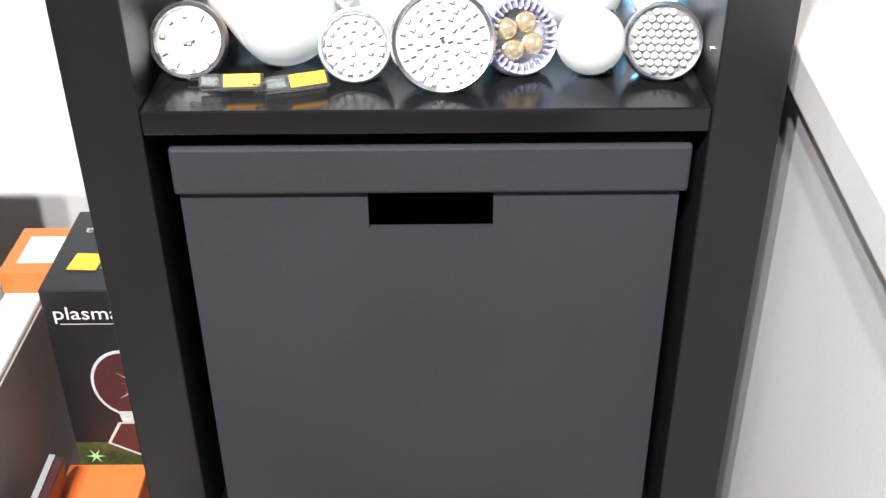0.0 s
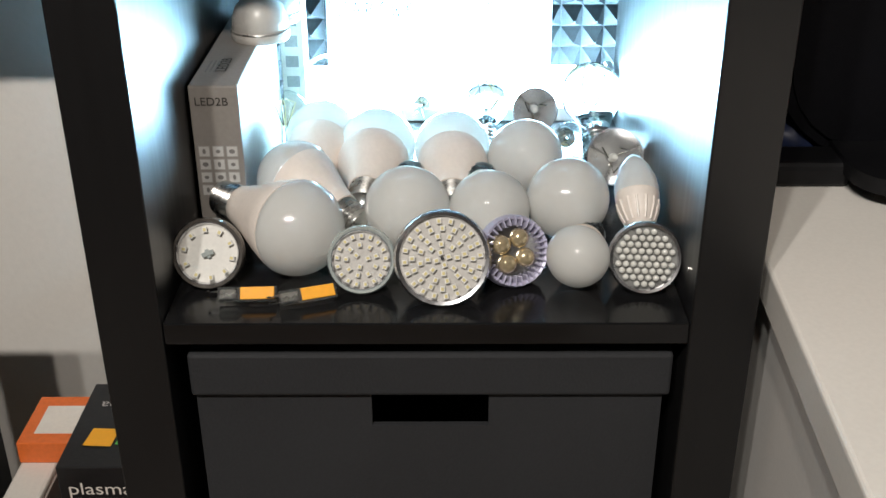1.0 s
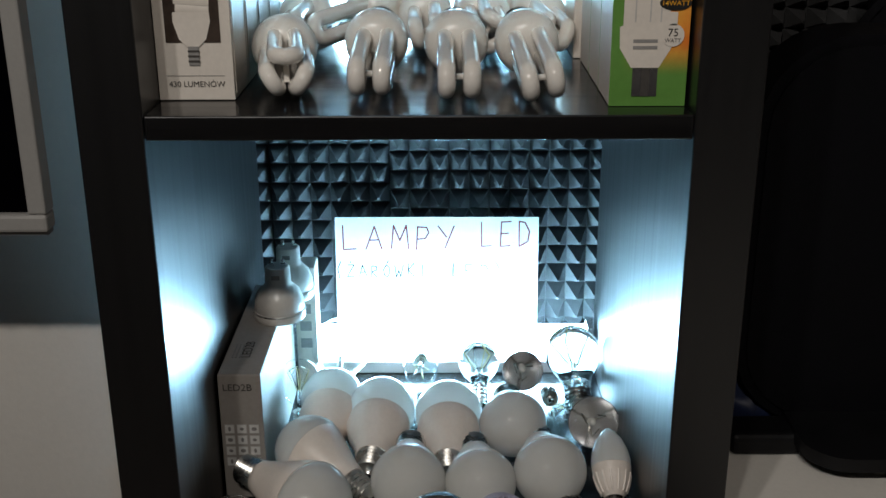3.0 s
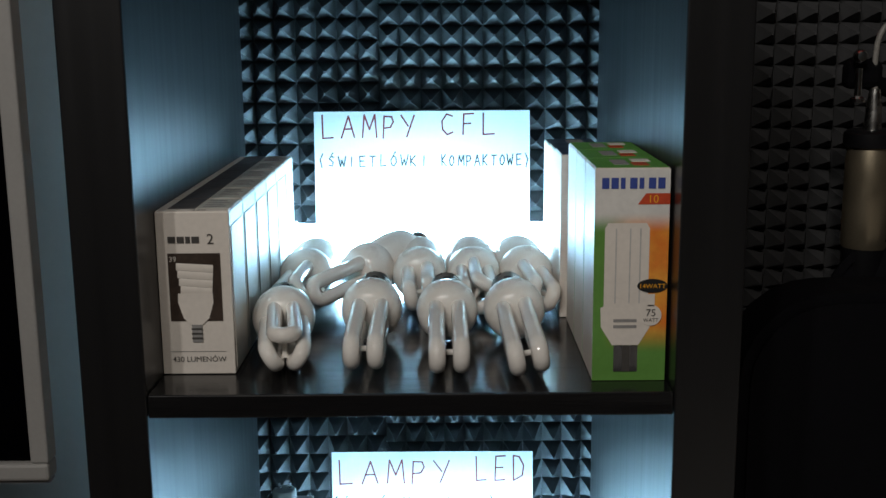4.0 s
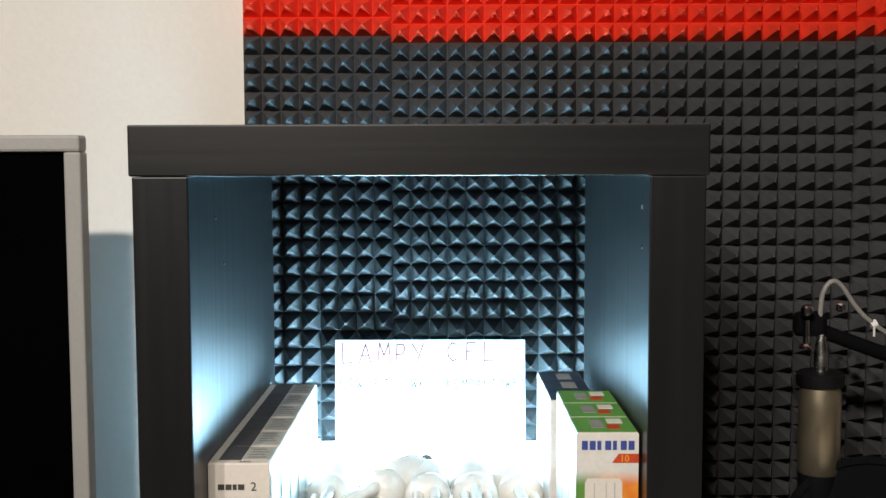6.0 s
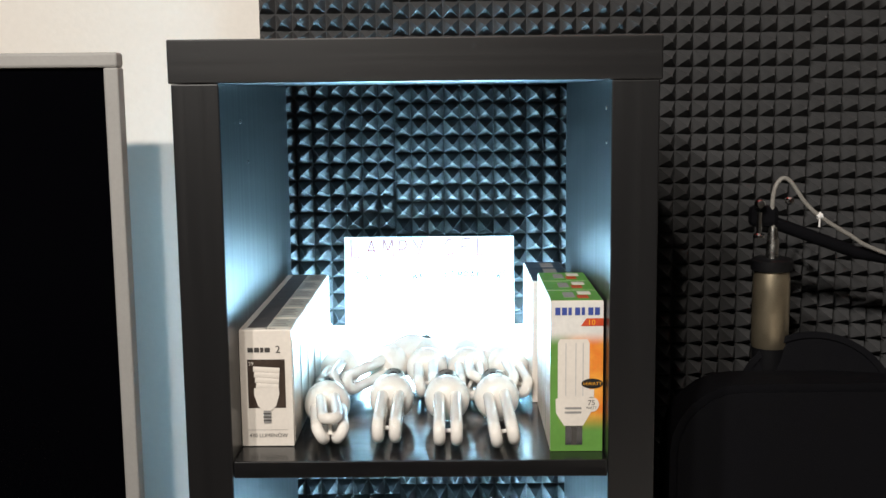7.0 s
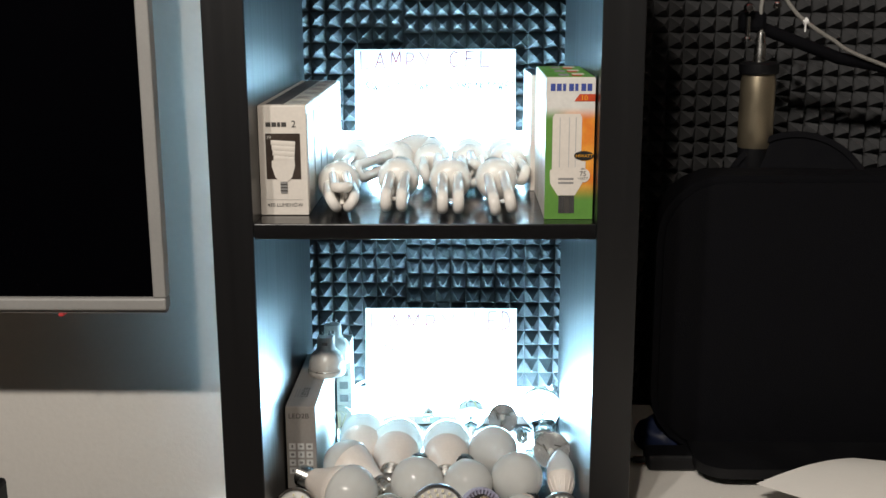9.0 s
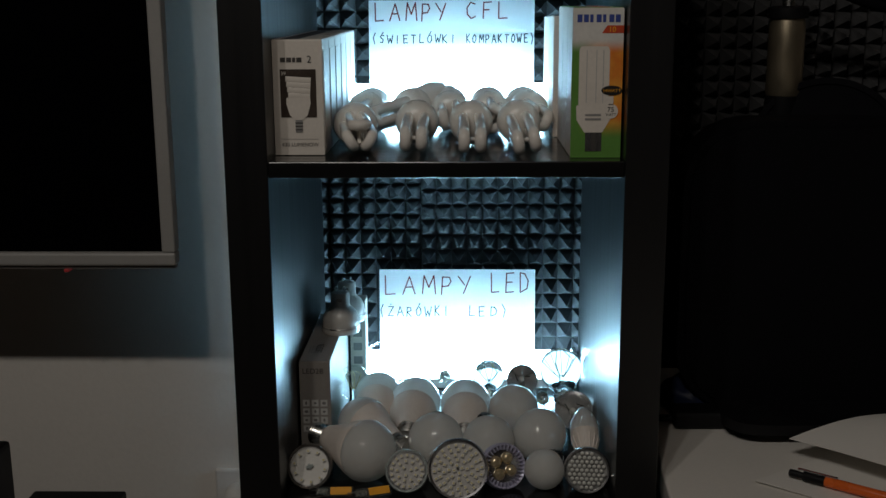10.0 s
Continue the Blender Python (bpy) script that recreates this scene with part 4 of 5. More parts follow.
def spiral_carton(y0, first):
    ob, w, d, h = small_carton("bulb_carton", -0.1672, -0.1185, y0, y0 + 0.0500, zc, zc + 0.1105, "white bulb carton with a dark picture of a spiral lamp", "box_white")
    part("top_print", box(-w + 0.007, 0.0005, 0.008 if first else 0.0003, d - 0.0003, h + 0.0007, h + 0.001), "taupe_print", ob)
    part("top_label", box(0.0015, w - 0.0015, 0.010 if first else 0.003, d - 0.002, h + 0.0007, h + 0.001), "collar_print", ob)
    for n in range(4):
        part("top_line", box(0.0045, w - 0.005 - 0.003 * (n % 2), 0.013 + 0.008 * n, 0.0165 + 0.008 * n, h + 0.0011, h + 0.0013), "print_grey", ob)
    if first:
        lettering("430", 0.0065, Matrix.Translation((0.004, 0.0006, h + 0.0009)), "print", ob)
    part("side_flap", box(w + 0.0002, w + 0.0007, 0.003, d - 0.006, 0.004, h - 0.010), "box_white", ob)
    part("flap_edge", plate([(0.0, 0.006), (0.0012, 0.006), (0.0004, h * 0.55)], 0), "print_grey", ob).matrix_basis = pose(w + 0.0010, d - 0.006, 0, 0, 0, 90)
    part("flap_edge", plate([(0.0, h - 0.022), (0.0024, h - 0.002), (0.0, h - 0.002)], 0), "print_grey", ob).matrix_basis = pose(w + 0.0010, d - 0.004, 0, 0, 0, 90)
    if not first:
        return ob
    f = -0.0006
    part("picture", rect(-0.0172, 0.0175, 0.037, 0.083, f), "brown", ob)
    for k in range(4):
        own = tube([(-0.0120 + 0.0008 * k, f, 0.074 - 0.0052 * k), (0.0125 - 0.0004 * k, f, 0.0725 - 0.0052 * k)], 0.0027, 8)
        own.transform(Matrix.Translation((0, f * 0.8, 0)) @ Matrix.Diagonal((1, 0.12, 1, 1)))
        part("picture_coil", own, "box_white", ob, smooth=True)
    part("picture_lamp", plate([(-0.0115, 0.056), (0.0115, 0.056), (0.0118, 0.050), (0.0085, 0.039), (0.0040, 0.0345), (-0.0040, 0.0345), (-0.0085, 0.039), (-0.0118, 0.050)], f * 1.6), "box_white", ob)
    part("picture_cap", rect(-0.0034, 0.0034, 0.0225, 0.0345, f * 1.5), "print_grey", ob)
    for k in range(3):
        part("picture_cap", rect(-0.0037, 0.0037, 0.0245 + 0.0032 * k, 0.0258 + 0.0032 * k, f * 1.9), "print", ob)
    # brand word as plain blocks
    for k, (a, b) in enumerate(((-0.0165, -0.0115), (-0.0105, -0.0058), (-0.0048, -0.0018), (-0.0008, 0.0042))):
        part("brand_block", rect(a, b, 0.0898, 0.0942, f), "print", ob)
    lettering("2", 0.0098, Matrix.Translation((0.0115, f, 0.0892)) @ FRONT, "print", ob)
    lettering("39", 0.0050, Matrix.Translation((-0.0138, f * 1.8, 0.0775)) @ FRONT, "box_white", ob)
    part("rule", rect(-0.0185, 0.0185, 0.0158, 0.0161, f), "print_grey", ob)
    lettering("430 LUMENÓW", 0.0052, Matrix.Translation((0.0005, f, 0.0088)) @ FRONT, "print", ob)
    return ob


for k in range(6):
    spiral_carton(0.0440 + 0.0512 * k, k == 0)


def leaf_print():
    """Carton print that runs from green to orange, with a white band above."""
    m = mat("green_orange_print", (1, 1, 1), 0.36, vary=0.08, scale=40, fine=220, bump=0.05)
    nt = m.node_tree
    b = nt.nodes["Principled BSDF"]
    src = b.inputs["Base Color"].links[0].from_socket
    tc = nt.nodes.new("ShaderNodeTexCoord")
    sep = nt.nodes.new("ShaderNodeSeparateXYZ")
    nt.links.new(tc.outputs["Object"], sep.inputs[0])

    def ramp(a, b0, socket):
        r = nt.nodes.new("ShaderNodeMapRange")
        r.interpolation_type = "SMOOTHSTEP"
        r.inputs["From Min"].default_value, r.inputs["From Max"].default_value = a, b0
        nt.links.new(socket, r.inputs["Value"])
        return r.outputs[0]

    def times(a, b0):
        n = nt.nodes.new("ShaderNodeMath")
        n.operation = "MULTIPLY"
        nt.links.new(a, n.inputs[0])
        nt.links.new(b0, n.inputs[1])
        return n.outputs[0]

    def blend(fac, one, two):
        n = nt.nodes.new("ShaderNodeMix")
        n.data_type = "RGBA"
        nt.links.new(fac, n.inputs[0])
        for k, v in ((6, one), (7, two)):
            if isinstance(v, tuple):
                n.inputs[k].default_value = (*v, 1)
            else:
                nt.links.new(v, n.inputs[k])
        return n.outputs[2]

    warm = times(ramp(-0.019, 0.004, sep.outputs["X"]), ramp(0.018, 0.040, sep.outputs["Z"]))
    flame = blend(ramp(0.3, 0.75, nt.nodes["Noise Texture"].outputs["Fac"]), (0.80, 0.20, 0.03), (0.88, 0.42, 0.06))
    col = blend(warm, (0.13, 0.30, 0.06), flame)
    col = blend(ramp(0.098, 0.112, sep.outputs["Z"]), col, (0.74, 0.72, 0.68))
    n = nt.nodes.new("ShaderNodeVectorMath")
    n.operation = "MULTIPLY"
    nt.links.new(src, n.inputs[0])
    nt.links.new(col, n.inputs[1])
    nt.links.new(n.outputs[0], b.inputs["Base Color"])
    return m


M["leaf_print"] = leaf_print()


def tube_carton(y0, deep, first):
    ob, w, d, h = small_carton("bulb_carton", 0.1180, 0.1655, y0, y0 + deep, zc, zc + 0.1390, "green and orange bulb carton with a picture of a tube lamp", "box_white")
    part("front_print", rect(-w, w, 0, h, -0.0003), "leaf_print", ob)
    part("top_print", box(-w + 0.0008, w - 0.0008, 0.0012, d - 0.001, h + 0.0007, h + 0.001), "green", ob)
    part("top_picture", box(0.002, 0.012, 0.010, d - 0.026, h + 0.001, h + 0.0013), "red", ob)
    part("top_picture", box(0.004, 0.016, d - 0.022, d - 0.008, h + 0.001, h + 0.0013), "box_white", ob)
    part("top_picture", box(-0.010, 0.000, 0.014, d - 0.012, h + 0.001, h + 0.0013), "print_grey", ob)
    if not first:
        return ob
    f = -0.0007
    for k in range(7):
        a = -0.0195 + 0.0059 * k
        part("brand_block", rect(a, a + (0.0046 if k not in (2, 4) else 0.0030), 0.1265, 0.1335, f), "blue", ob)
    part("price_flash", plate([(0.0035, 0.1165), (0.0238, 0.1165), (0.0238, 0.1235), (0.0085, 0.1235)], f), "red", ob)
    lettering("10", 0.0072, Matrix.Translation((0.0130, f * 1.6, 0.1175)) @ FRONT, "sticker", ob)
    shape = [(-0.0170, 0.101), (-0.0150, 0.1045), (0.0095, 0.1045), (0.0115, 0.101), (0.0115, 0.050), (0.0135, 0.049), (0.0130, 0.036), (0.0060, 0.024), (-0.0110, 0.024), (-0.0185, 0.036), (-0.0190, 0.049), (-0.0170, 0.050)]
    part("picture_lamp", plate(shape, f), "box_white", ob)
    for x in (-0.0090, 0.0, 0.0065):
        part("picture_shade", rect(x - 0.0012, x - 0.0003, 0.052, 0.101, f * 1.4), "halo", ob)
    part("picture_cap", rect(-0.0100, 0.0055, 0.0062, 0.0238, f * 1.2), "silver", ob)
    part("picture_cap", rect(-0.0045, 0.0005, 0.0062, 0.0238, f * 1.5), "print", ob)
    for k in range(2):
        part("print_bar", rect(-0.0105, 0.0045, 0.0395 - 0.0040 * k, 0.0415 - 0.0040 * k, f * 1.5), "print_grey", ob)
    part("watt_badge", plate(oval(0.0140, 0.0635, 0.0098, 0.0046), f * 1.6), "ink", ob)
    lettering("14WATT", 0.0042, Matrix.Translation((0.0140, f * 2.2, 0.0620)) @ FRONT, "sticker", ob, squeeze=1.05)
    part("bulb_badge", plate(oval(0.0135, 0.0440, 0.0070, 0.0070) , f * 1.7), "box_white", ob)
    part("bulb_badge", rect(0.0112, 0.0158, 0.0500, 0.0582, f * 1.7), "box_white", ob)
    lettering("75", 0.0068, Matrix.Translation((0.0135, f * 2.3, 0.0435)) @ FRONT, "print", ob)
    lettering("WATT", 0.0034, Matrix.Translation((0.0135, f * 2.3, 0.0398)) @ FRONT, "print", ob)
    return ob


tube_carton(0.0240, 0.0505, True)
tube_carton(0.0755, 0.0505, False)
tube_carton(0.1270, 0.0505, False)
for k, y0 in enumerate((0.184, 0.234, 0.284)):
    ob, w, d, h = small_carton("bulb_carton", 0.1130, 0.1560, y0, y0 + 0.0490, zc, zc + 0.1290 - 0.0015 * k, "white bulb carton with a dark printed lid", "box_white")
    part("top_print", box(-w + 0.001, w - 0.001, 0.001, d - 0.001, h + 0.0007, h + 0.001), "navy", ob)
    part("top_label", box(-0.004, 0.010, 0.010, d - 0.012, h + 0.001, h + 0.0013), "print_grey", ob)


# ---- microphone with pop filter, on an arm over the desk ----
mic = thing("microphone", "champagne metal microphone hanging on a black arm, cable above", "microphone", (0.3880, 0.277, 1.1))
part("body", lathe([(0, 0.036), (0.0195, 0.036), (0.0205, 0.040), (0.0205, 0.112), (0.0190, 0.1235), (0, 0.1235)], 36), "gold_metal", mic, smooth=True)
part("grille", lathe([(0, -0.032), (0.012, -0.030), (0.0185, -0.018), (0.0198, 0.0358), (0, 0.0358)], 32), "black", mic, smooth=True)
part("cap", lathe([(0, 0.1236), (0.0225, 0.1236), (0.0232, 0.126), (0.0232, 0.135), (0.020, 0.1375), (0, 0.1375)], 32), "black", mic, smooth=True)
part("plug", lathe([(0, 0.1376), (0.0072, 0.1376), (0.0066, 0.158), (0.0045, 0.172), (0, 0.173)], 20), "nickel", mic, "grey metal cable plug", smooth=True)
part("mount", box(-0.026, 0.006, -0.004, 0.014, 0.172, 0.196, 0.006), "black_matt", mic)
part("knob", lathe([(0, 0), (0.0055, 0.001), (0.0062, 0.005), (0.0040, 0.009), (0, 0.0095)], 18, m=pose(-0.020, -0.012, 0.200, 90, 0, 0)), "chrome", mic, "chrome knob", smooth=True)
part("knob", lathe([(0, 0), (0.0045, 0.001), (0.0050, 0.004), (0.003, 0.008), (0, 0.0085)], 18, m=pose(0.012, -0.010, 0.203, 90, 0, 20)), "chrome", mic, "chrome knob", smooth=True)
part("screw_stem", lathe([(0, 0.150), (0.0065, 0.150), (0.0065, 0.153), (0.003, 0.155), (0.003, 0.178), (0, 0.178)], 14, m=Matrix.Translation((-0.019, -0.012, 0.012))), "chrome", mic, smooth=True)
part("arm", tube([(-0.008, 0.006, 0.180), (0.10, 0.02, 0.140), (0.42, 0.04, 0.080), (0.60, 0.05, 0.10)], 0.0075, 12), "black_matt", mic, smooth=True)
cable = thing("cable", "grey braided microphone cable with a white tie, sagging to the side", "cable", (0.3880, 0.277, 1.1))
part("cord", tube(smooth_line([(0, 0, 0.171), (-0.002, -0.001, 0.195), (0.000, -0.002, 0.216), (0.008, -0.002, 0.2265), (0.018, -0.001, 0.222), (0.034, 0, 0.200), (0.051, 0, 0.184), (0.085, 0.005, 0.163), (0.130, 0.01, 0.140), (0.30, 0.03, 0.085), (0.50, 0.04, 0.06)]), 0.0024, 10), "cable", cable, smooth=True)
tie = lathe([(0.0022, -0.003), (0.0040, -0.003), (0.0040, 0.003), (0.0022, 0.003), (0.0022, -0.003)], 12, m=pose(0.051, 0, 0.184, 0, 62, 0))
box(0.0495, 0.0515, -0.003, -0.0015, 0.172, 0.182, 0.0004, bm=tie)
part("cable_tie", tie, "white", cable, "small white cable tie")
pop = thing("pop_filter", "round black fabric pop filter before the microphone", "pop filter", (0.430, 0.240, 1.071))
part("fabric", lathe([(0, 0.001), (0.083, 0.001), (0.083, -0.001), (0, -0.001)], 48, m=pose(0, 0, 0, 78, 0, -14)), "black_matt", pop)
part("hoop", lathe([(0.081, -0.004), (0.088, -0.004), (0.088, 0.004), (0.081, 0.004), (0.081, -0.004)], 56, m=pose(0, 0, 0, 78, 0, -14)), "black_matt", pop, smooth=True)
part("gooseneck", tube(smooth_line([(0.086, 0.01, 0.0), (0.14, 0.03, 0.03), (0.22, 0.05, 0.02), (0.30, 0.08, 0.05)]), 0.005, 10), "black", pop, smooth=True)

# ---- on the desk ----
zd = 0.7714


def sheet(name, corners, lift, label, thick=0.0006):
    """A sheet of paper between four floor corners; lift(u, v) is its height."""
    ob = thing(name, label, "paper", (corners[0][0], corners[0][1], zd), "papers on the desk")
    bm = bmesh.new()
    n = 14
    a, b, c, d = [Vector((x - corners[0][0], y - corners[0][1], 0)) for x, y in corners]
    face_up, face_down = [[[bm.verts.new((a.lerp(b, i / n)).lerp(d.lerp(c, i / n), j / n) + Vector((0, 0, lift(i / n, j / n) + h))) for i in range(n + 1)] for j in range(n + 1)] for h in (thick, 0)]
    for g in (face_up, face_down):
        for j in range(n):
            for i in range(n):
                bm.faces.new((g[j][i], g[j][i + 1], g[j + 1][i + 1], g[j + 1][i]))
    for i in range(n):
        bm.faces.new((face_up[0][i], face_up[0][i + 1], face_down[0][i + 1], face_down[0][i]))
        bm.faces.new((face_up[n][i], face_up[n][i + 1], face_down[n][i + 1], face_down[n][i]))
        bm.faces.new((face_up[i][0], face_up[i + 1][0], face_down[i + 1][0], face_down[i][0]))
        bm.faces.new((face_up[i][n], face_up[i + 1][n], face_down[i + 1][n], face_down[i][n]))
    part("leaf", bm, "note", ob)
    return ob


sheet("paper_sheet", [(0.309, 0.012), (0.40, -0.058), (0.60, 0.06), (0.47, 0.125)], lambda u, v: 0.0008 + 0.0015 * (1 - u) * (1 - v), "flat white sheet of paper on the desk")
sheet("paper_sheet", [(0.357, 0.066), (0.494, -0.075), (0.655, 0.02), (0.480, 0.120)], lambda u, v: 0.025 + 0.010 * math.sin(3.0 * u) * (0.3 + 0.7 * v) + 0.010 * (1 - u) * math.sin(2.4 * v), "curled white sheet of paper lying over a pen")
pen = thing("ballpoint_pen", "orange and black ballpoint pen with a clear clip", "pen")
pen.matrix_basis = aimed((0.3485, 0.0165, zd + 0.0086), (0.074, -0.055, 0.0))
part("barrel", lathe([(0, 0.032), (0.0048, 0.032), (0.0052, 0.036), (0.0050, 0.12), (0.0015, 0.137), (0, 0.138)], 20), "pen", pen, smooth=True)
part("grip", lathe([(0, 0.010), (0.0046, 0.010), (0.0050, 0.014), (0.0050, 0.0318), (0, 0.0318)], 20), "black", pen, smooth=True)
part("button", lathe([(0, -0.004), (0.0036, -0.004), (0.0038, 0.004), (0.0030, 0.0098), (0, 0.0098)], 16), "black", pen, smooth=True)
part("clip", box(-0.0014, 0.0014, 0.0052, 0.0072, 0.004, 0.044, 0.0008), "chrome", pen, "clear bright clip")

adapter = thing("power_adapter", "black power adapter with a cable lying on the desk", "power adapter", (0.283, 0.168, zd))
part("body", box(-0.030, 0.030, -0.018, 0.020, 0.0, 0.020, 0.006, seg=3), "black", adapter)
part("strain_relief", tube([(-0.029, 0, 0.008), (-0.044, 0.002, 0.007)], 0.0042, 10), "black", adapter, smooth=True)
part("cord", tube(smooth_line([(-0.043, 0.002, 0.007), (-0.052, 0.010, 0.006), (-0.048, 0.05, 0.02), (-0.040, 0.10, 0.06), (-0.036, 0.14, 0.08)]), 0.0022, 8), "black", adapter, smooth=True)
bag = thing("cloth_bundle", "dark navy cloth bundle lying behind the adapter", "cloth", (0.292, 0.225, zd))
lump = bmesh.new()
bmesh.ops.create_icosphere(lump, subdivisions=4, radius=1)
for v in lump.verts:
    v.co = Vector((v.co.x * 0.042, v.co.y * 0.030, max(v.co.z, -0.45) * 0.030 + 0.0136)) * (1 + 0.14 * noise.noise(v.co * 2.2))
    v.co.z = max(v.co.z, 0.0002)
part("cloth", lump, "blue_cloth", bag, smooth=True)

# ---- beside the shelf unit, low on the other side ----
crate = thing("open_drawer", "open white drawer box holding cartons", "drawer", (0, 0, 0))
part("side_board", box(-0.372, -0.3385, -0.42, 0.235, 0.0, 0.480, 0.003), "drawer", crate)
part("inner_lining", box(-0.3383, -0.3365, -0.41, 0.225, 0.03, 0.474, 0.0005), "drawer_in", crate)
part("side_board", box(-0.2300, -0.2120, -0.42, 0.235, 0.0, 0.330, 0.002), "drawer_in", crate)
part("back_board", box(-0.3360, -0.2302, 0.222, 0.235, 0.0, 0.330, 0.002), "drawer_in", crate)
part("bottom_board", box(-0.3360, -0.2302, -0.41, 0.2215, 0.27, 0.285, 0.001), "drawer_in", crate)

plasma = thing("plasma_ball_carton", "black carton with a plasma ball picture and an orange sticker", "carton", (-0.2580, 0.119, 0.2856))
part("carton_body", box(-0.049, 0.046, 0, 0.120, 0, 0.2515, 0.0012), "black_box", plasma)
f = -0.0008
lettering("plasma", 0.0175, Matrix.Translation((-0.0150, f, 0.2240)) @ FRONT, "box_white", plasma, squeeze=1.12)
part("rule", rect(-0.037, 0.020, 0.2190, 0.2198, f), "halo", plasma)
part("picture_halo", plate(oval(0.006, 0.158, 0.0295, 0.0350, 28), f), "halo", plasma)
part("picture_ball", plate(oval(0.006, 0.158, 0.0270, 0.0322, 28), f * 1.5), "maroon", plasma)
rays = bmesh.new()
rr = random.Random(5)
for k in range(22):
    a = 2 * math.pi * k / 22 + rr.uniform(-0.1, 0.1)
    c, s_ = math.cos(a), math.sin(a)
    L = rr.uniform(0.014, 0.025)
    w_ = 0.0007
    plate([(0.018 - s_ * w_, 0.155 + c * w_), (0.018 + c * L, 0.155 + s_ * L * 1.15), (0.018 + s_ * w_, 0.155 - c * w_)], f * 2, rays)
part("picture_ray", rays, "rose", plasma)
part("picture_core", plate(oval(0.019, 0.155, 0.0062, 0.0048), f * 2.4), "pink", plasma)
part("picture_collar", plate([(-0.006, 0.129), (0.034, 0.129), (0.036, 0.115), (-0.004, 0.116)], f * 2.0), "collar_print", plasma)
part("picture_base_edge", plate([(-0.008, 0.1165), (0.040, 0.1165), (0.047, 0.096), (0.030, 0.076), (0.010, 0.076), (-0.021, 0.093)], f * 1.3), "halo", plasma)
part("picture_base", plate([(-0.006, 0.1150), (0.040, 0.1150), (0.0465, 0.0965), (0.030, 0.0785), (0.010, 0.0785), (-0.018, 0.094)], f * 1.7), "maroon", plasma)
part("picture_ground", rect(-0.0485, 0.0485, 0.004, 0.094, f * 0.8), "moss", plasma)
part("picture_spark", plate([(-0.034 + (0.0085 if k % 2 == 0 else 0.0022) * math.cos(math.pi * k / 6), 0.078 + (0.0085 if k % 2 == 0 else 0.0022) * math.sin(math.pi * k / 6)) for k in range(12)], f * 1.2), "spark", plasma)
for k in range(5):
    part("picture_stem", rect(-0.040 + 0.010 * k, -0.0385 + 0.010 * k, 0.030, 0.060 - 0.006 * (k % 2), f * 1.1), "spark", plasma)
part("sticker", plate([(-0.0105, 0.0), (0.0125, 0.002), (0.0120, 0.026), (-0.0120, 0.024)], 0), "sticker", plasma, "orange square sticker").matrix_basis = pose(-0.019, 0.052, 0.2523, -90, 0, 172)
part("sticker", rect(-0.004, 0.010, 0.0, 0.014, 0), "sticker_green", plasma, "green sticker").matrix_basis = pose(0.004, 0.042, 0.2522, -90, 0, 172)
lettering("plasma", 0.0150, Matrix.Translation((-0.012, 0.0905, 0.2523)) @ Matrix.Rotation(radians(180), 4, "Z"), "halo", plasma, squeeze=1.12)

red_box = thing("orange_carton", "orange carton with a plain white label, lying flat", "carton", (-0.342, 0.196, 0.4804))
part("carton_body", box(-0.030, 0.0325, 0.0, 0.072, 0.0, 0.022, 0.001), "orange_box", red_box)
part("label", box(-0.018, 0.022, 0.014, 0.056, 0.0222, 0.0226), "box_white", red_box, "plain white label")
low_box = thing("orange_carton", "bright orange carton standing in the drawer", "carton", (-0.281, 0.050, 0.2856))
part("carton_body", box(-0.032, 0.036, 0.0, 0.060, 0.0, 0.075, 0.0012), "orange_box", low_box)
part("lid_flap", box(-0.0315, 0.0355, 0.0005, 0.0595, 0.0752, 0.0758), "orange_box", low_box)
slat = thing("brown_board", "dark brown board leaning inside the drawer", "board")
slat.matrix_basis = pose(-0.325, 0.02, 0.2856, 0, 9, 0)
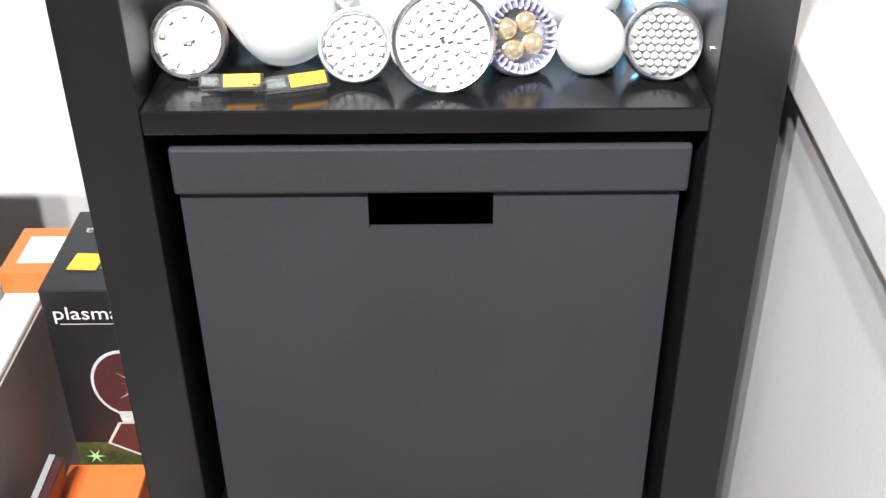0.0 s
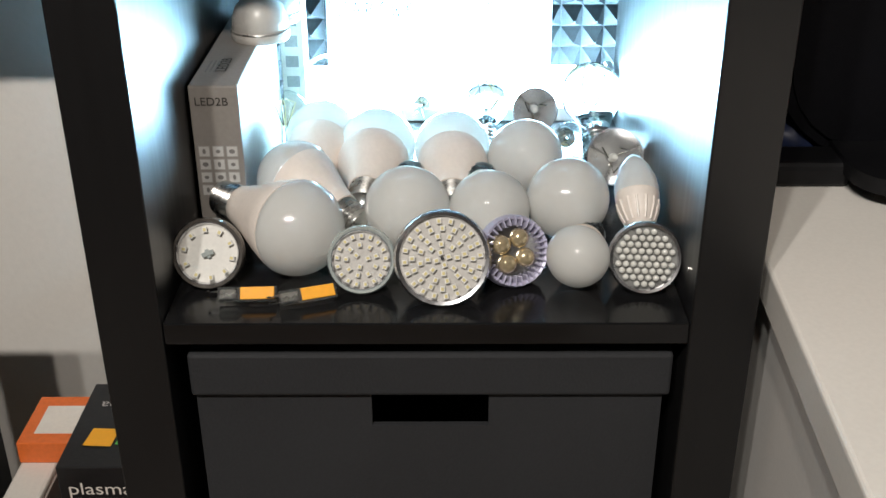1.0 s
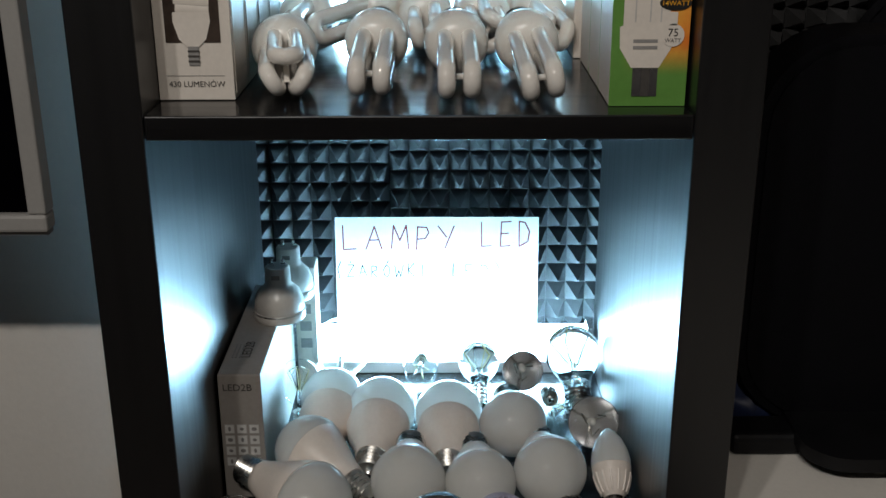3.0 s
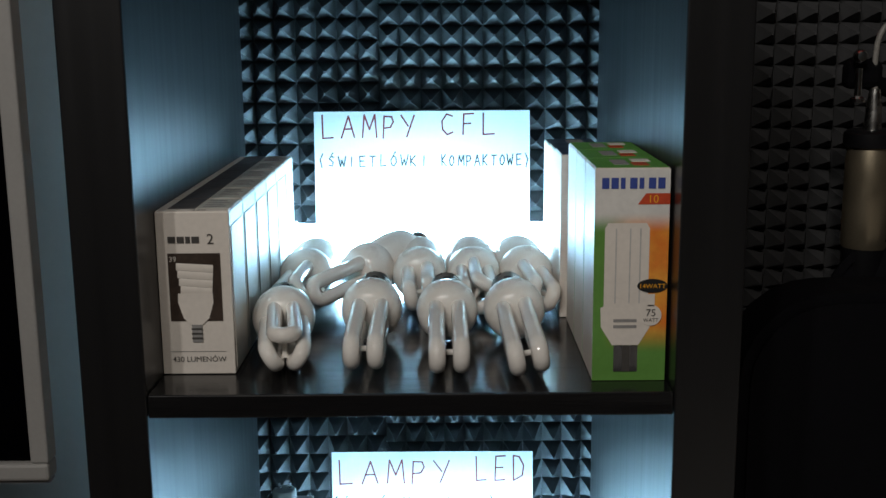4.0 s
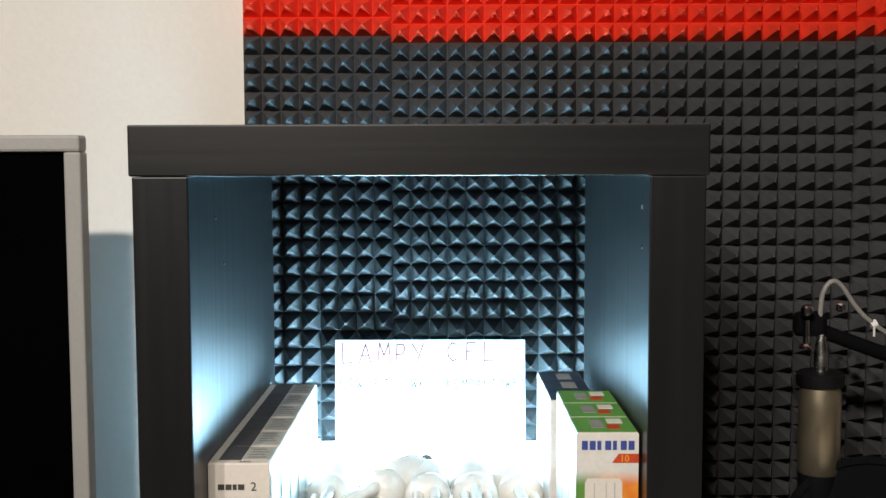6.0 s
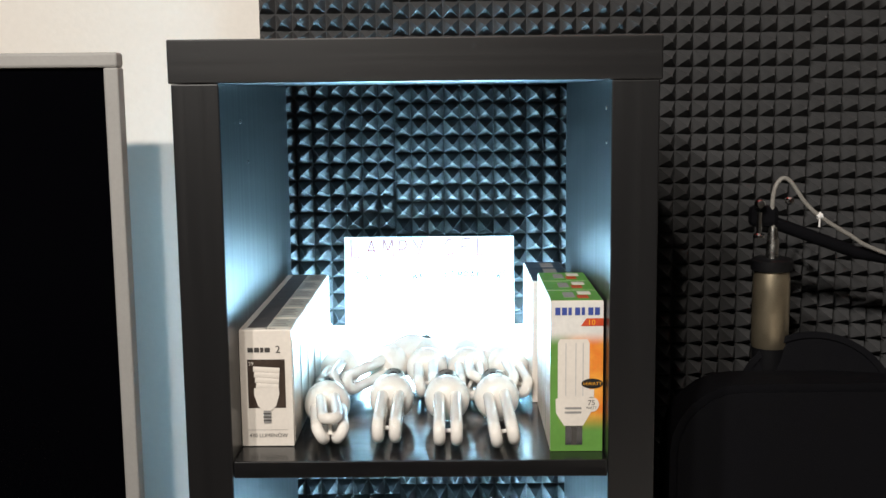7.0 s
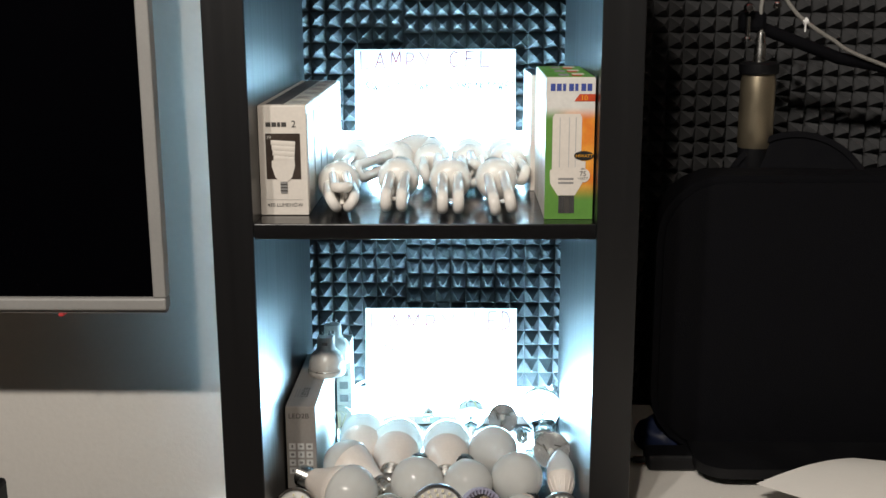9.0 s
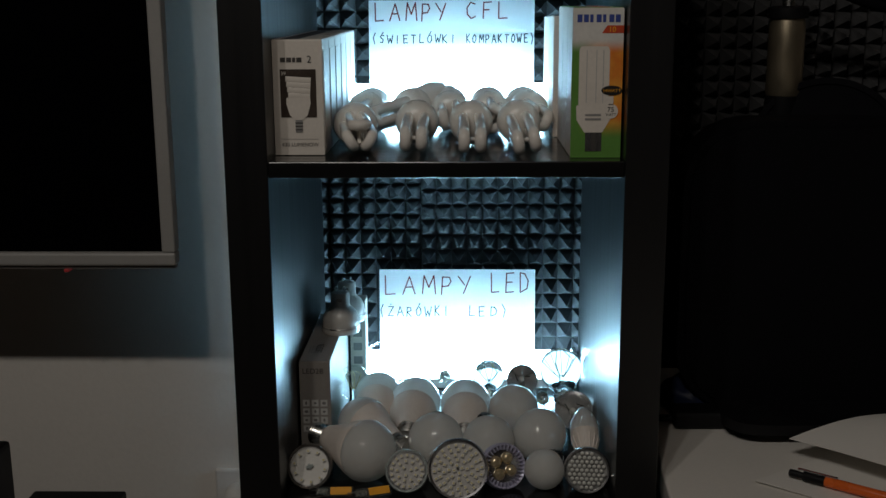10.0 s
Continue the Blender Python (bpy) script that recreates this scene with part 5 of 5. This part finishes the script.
part("board", box(-0.006, 0.006, -0.06, 0.06, 0.0, 0.115, 0.001), "maroon", slat)
part("edge_band", box(-0.0065, -0.0015, -0.06, 0.06, 0.1152, 0.1168), "print_grey", slat)

# ---- black boxes under the television ----
amp = thing("subwoofer", "black box-shaped subwoofer standing by the wall", "loudspeaker", (-0.462, 0.080, 0))
part("cabinet", box(-0.058, 0.058, 0.0, 0.162, 0.0, 0.652, 0.003), "black", amp)
for k in range(5):
    part("knob", lathe([(0, 0), (0.0045, 0), (0.0042, 0.004), (0, 0.0042)], 18, m=Matrix.Translation((-0.034 + 0.0155 * k, 0.118, 0.6522))), "screen", amp, smooth=True)
part("trim_ring", lathe([(0.030, 0), (0.036, 0), (0.036, 0.003), (0.030, 0.003), (0.030, 0)], 36, m=Matrix.Translation((0.0, 0.052, 0.6522))), "nickel", amp, "bright metal ring", smooth=True)
part("front_grille", rounded_slab(-0.046, 0.046, 0.02, 0.62, -0.004, -0.0002, 0.01), "black_matt", amp)
spk = thing("loudspeaker", "black loudspeaker cabinet standing by the wall", "loudspeaker", (-0.651, 0.084, 0))
part("cabinet", box(-0.105, 0.105, 0.0, 0.165, 0.0, 0.717, 0.006), "black", spk)
part("front_grille", rounded_slab(-0.095, 0.095, 0.02, 0.69, -0.005, -0.0002, 0.015), "black_matt", spk)

# ---- socket low on the wall ----
plug = thing("wall_socket", "white wall socket with a plug in it", "socket", (-0.313, WALL_Y - 0.0005, 0.545))
part("plate", box(-0.034, 0.034, -0.008, 0.0, -0.036, 0.036, 0.003), "white", plug)
part("plug", lathe([(0, 0), (0.017, 0.001), (0.0185, 0.006), (0.016, 0.030), (0.010, 0.036), (0, 0.036)], 24, m=pose(0, -0.008, 0, 90, 0, 0)), "white", plug, smooth=True)
part("cord", tube(smooth_line([(0, -0.043, 0), (0, -0.052, -0.012), (0, -0.046, -0.06), (0.01, -0.02, -0.2), (0.02, -0.014, -0.36), (0.02, -0.014, -0.5)]), 0.003, 8), "white", plug, smooth=True)
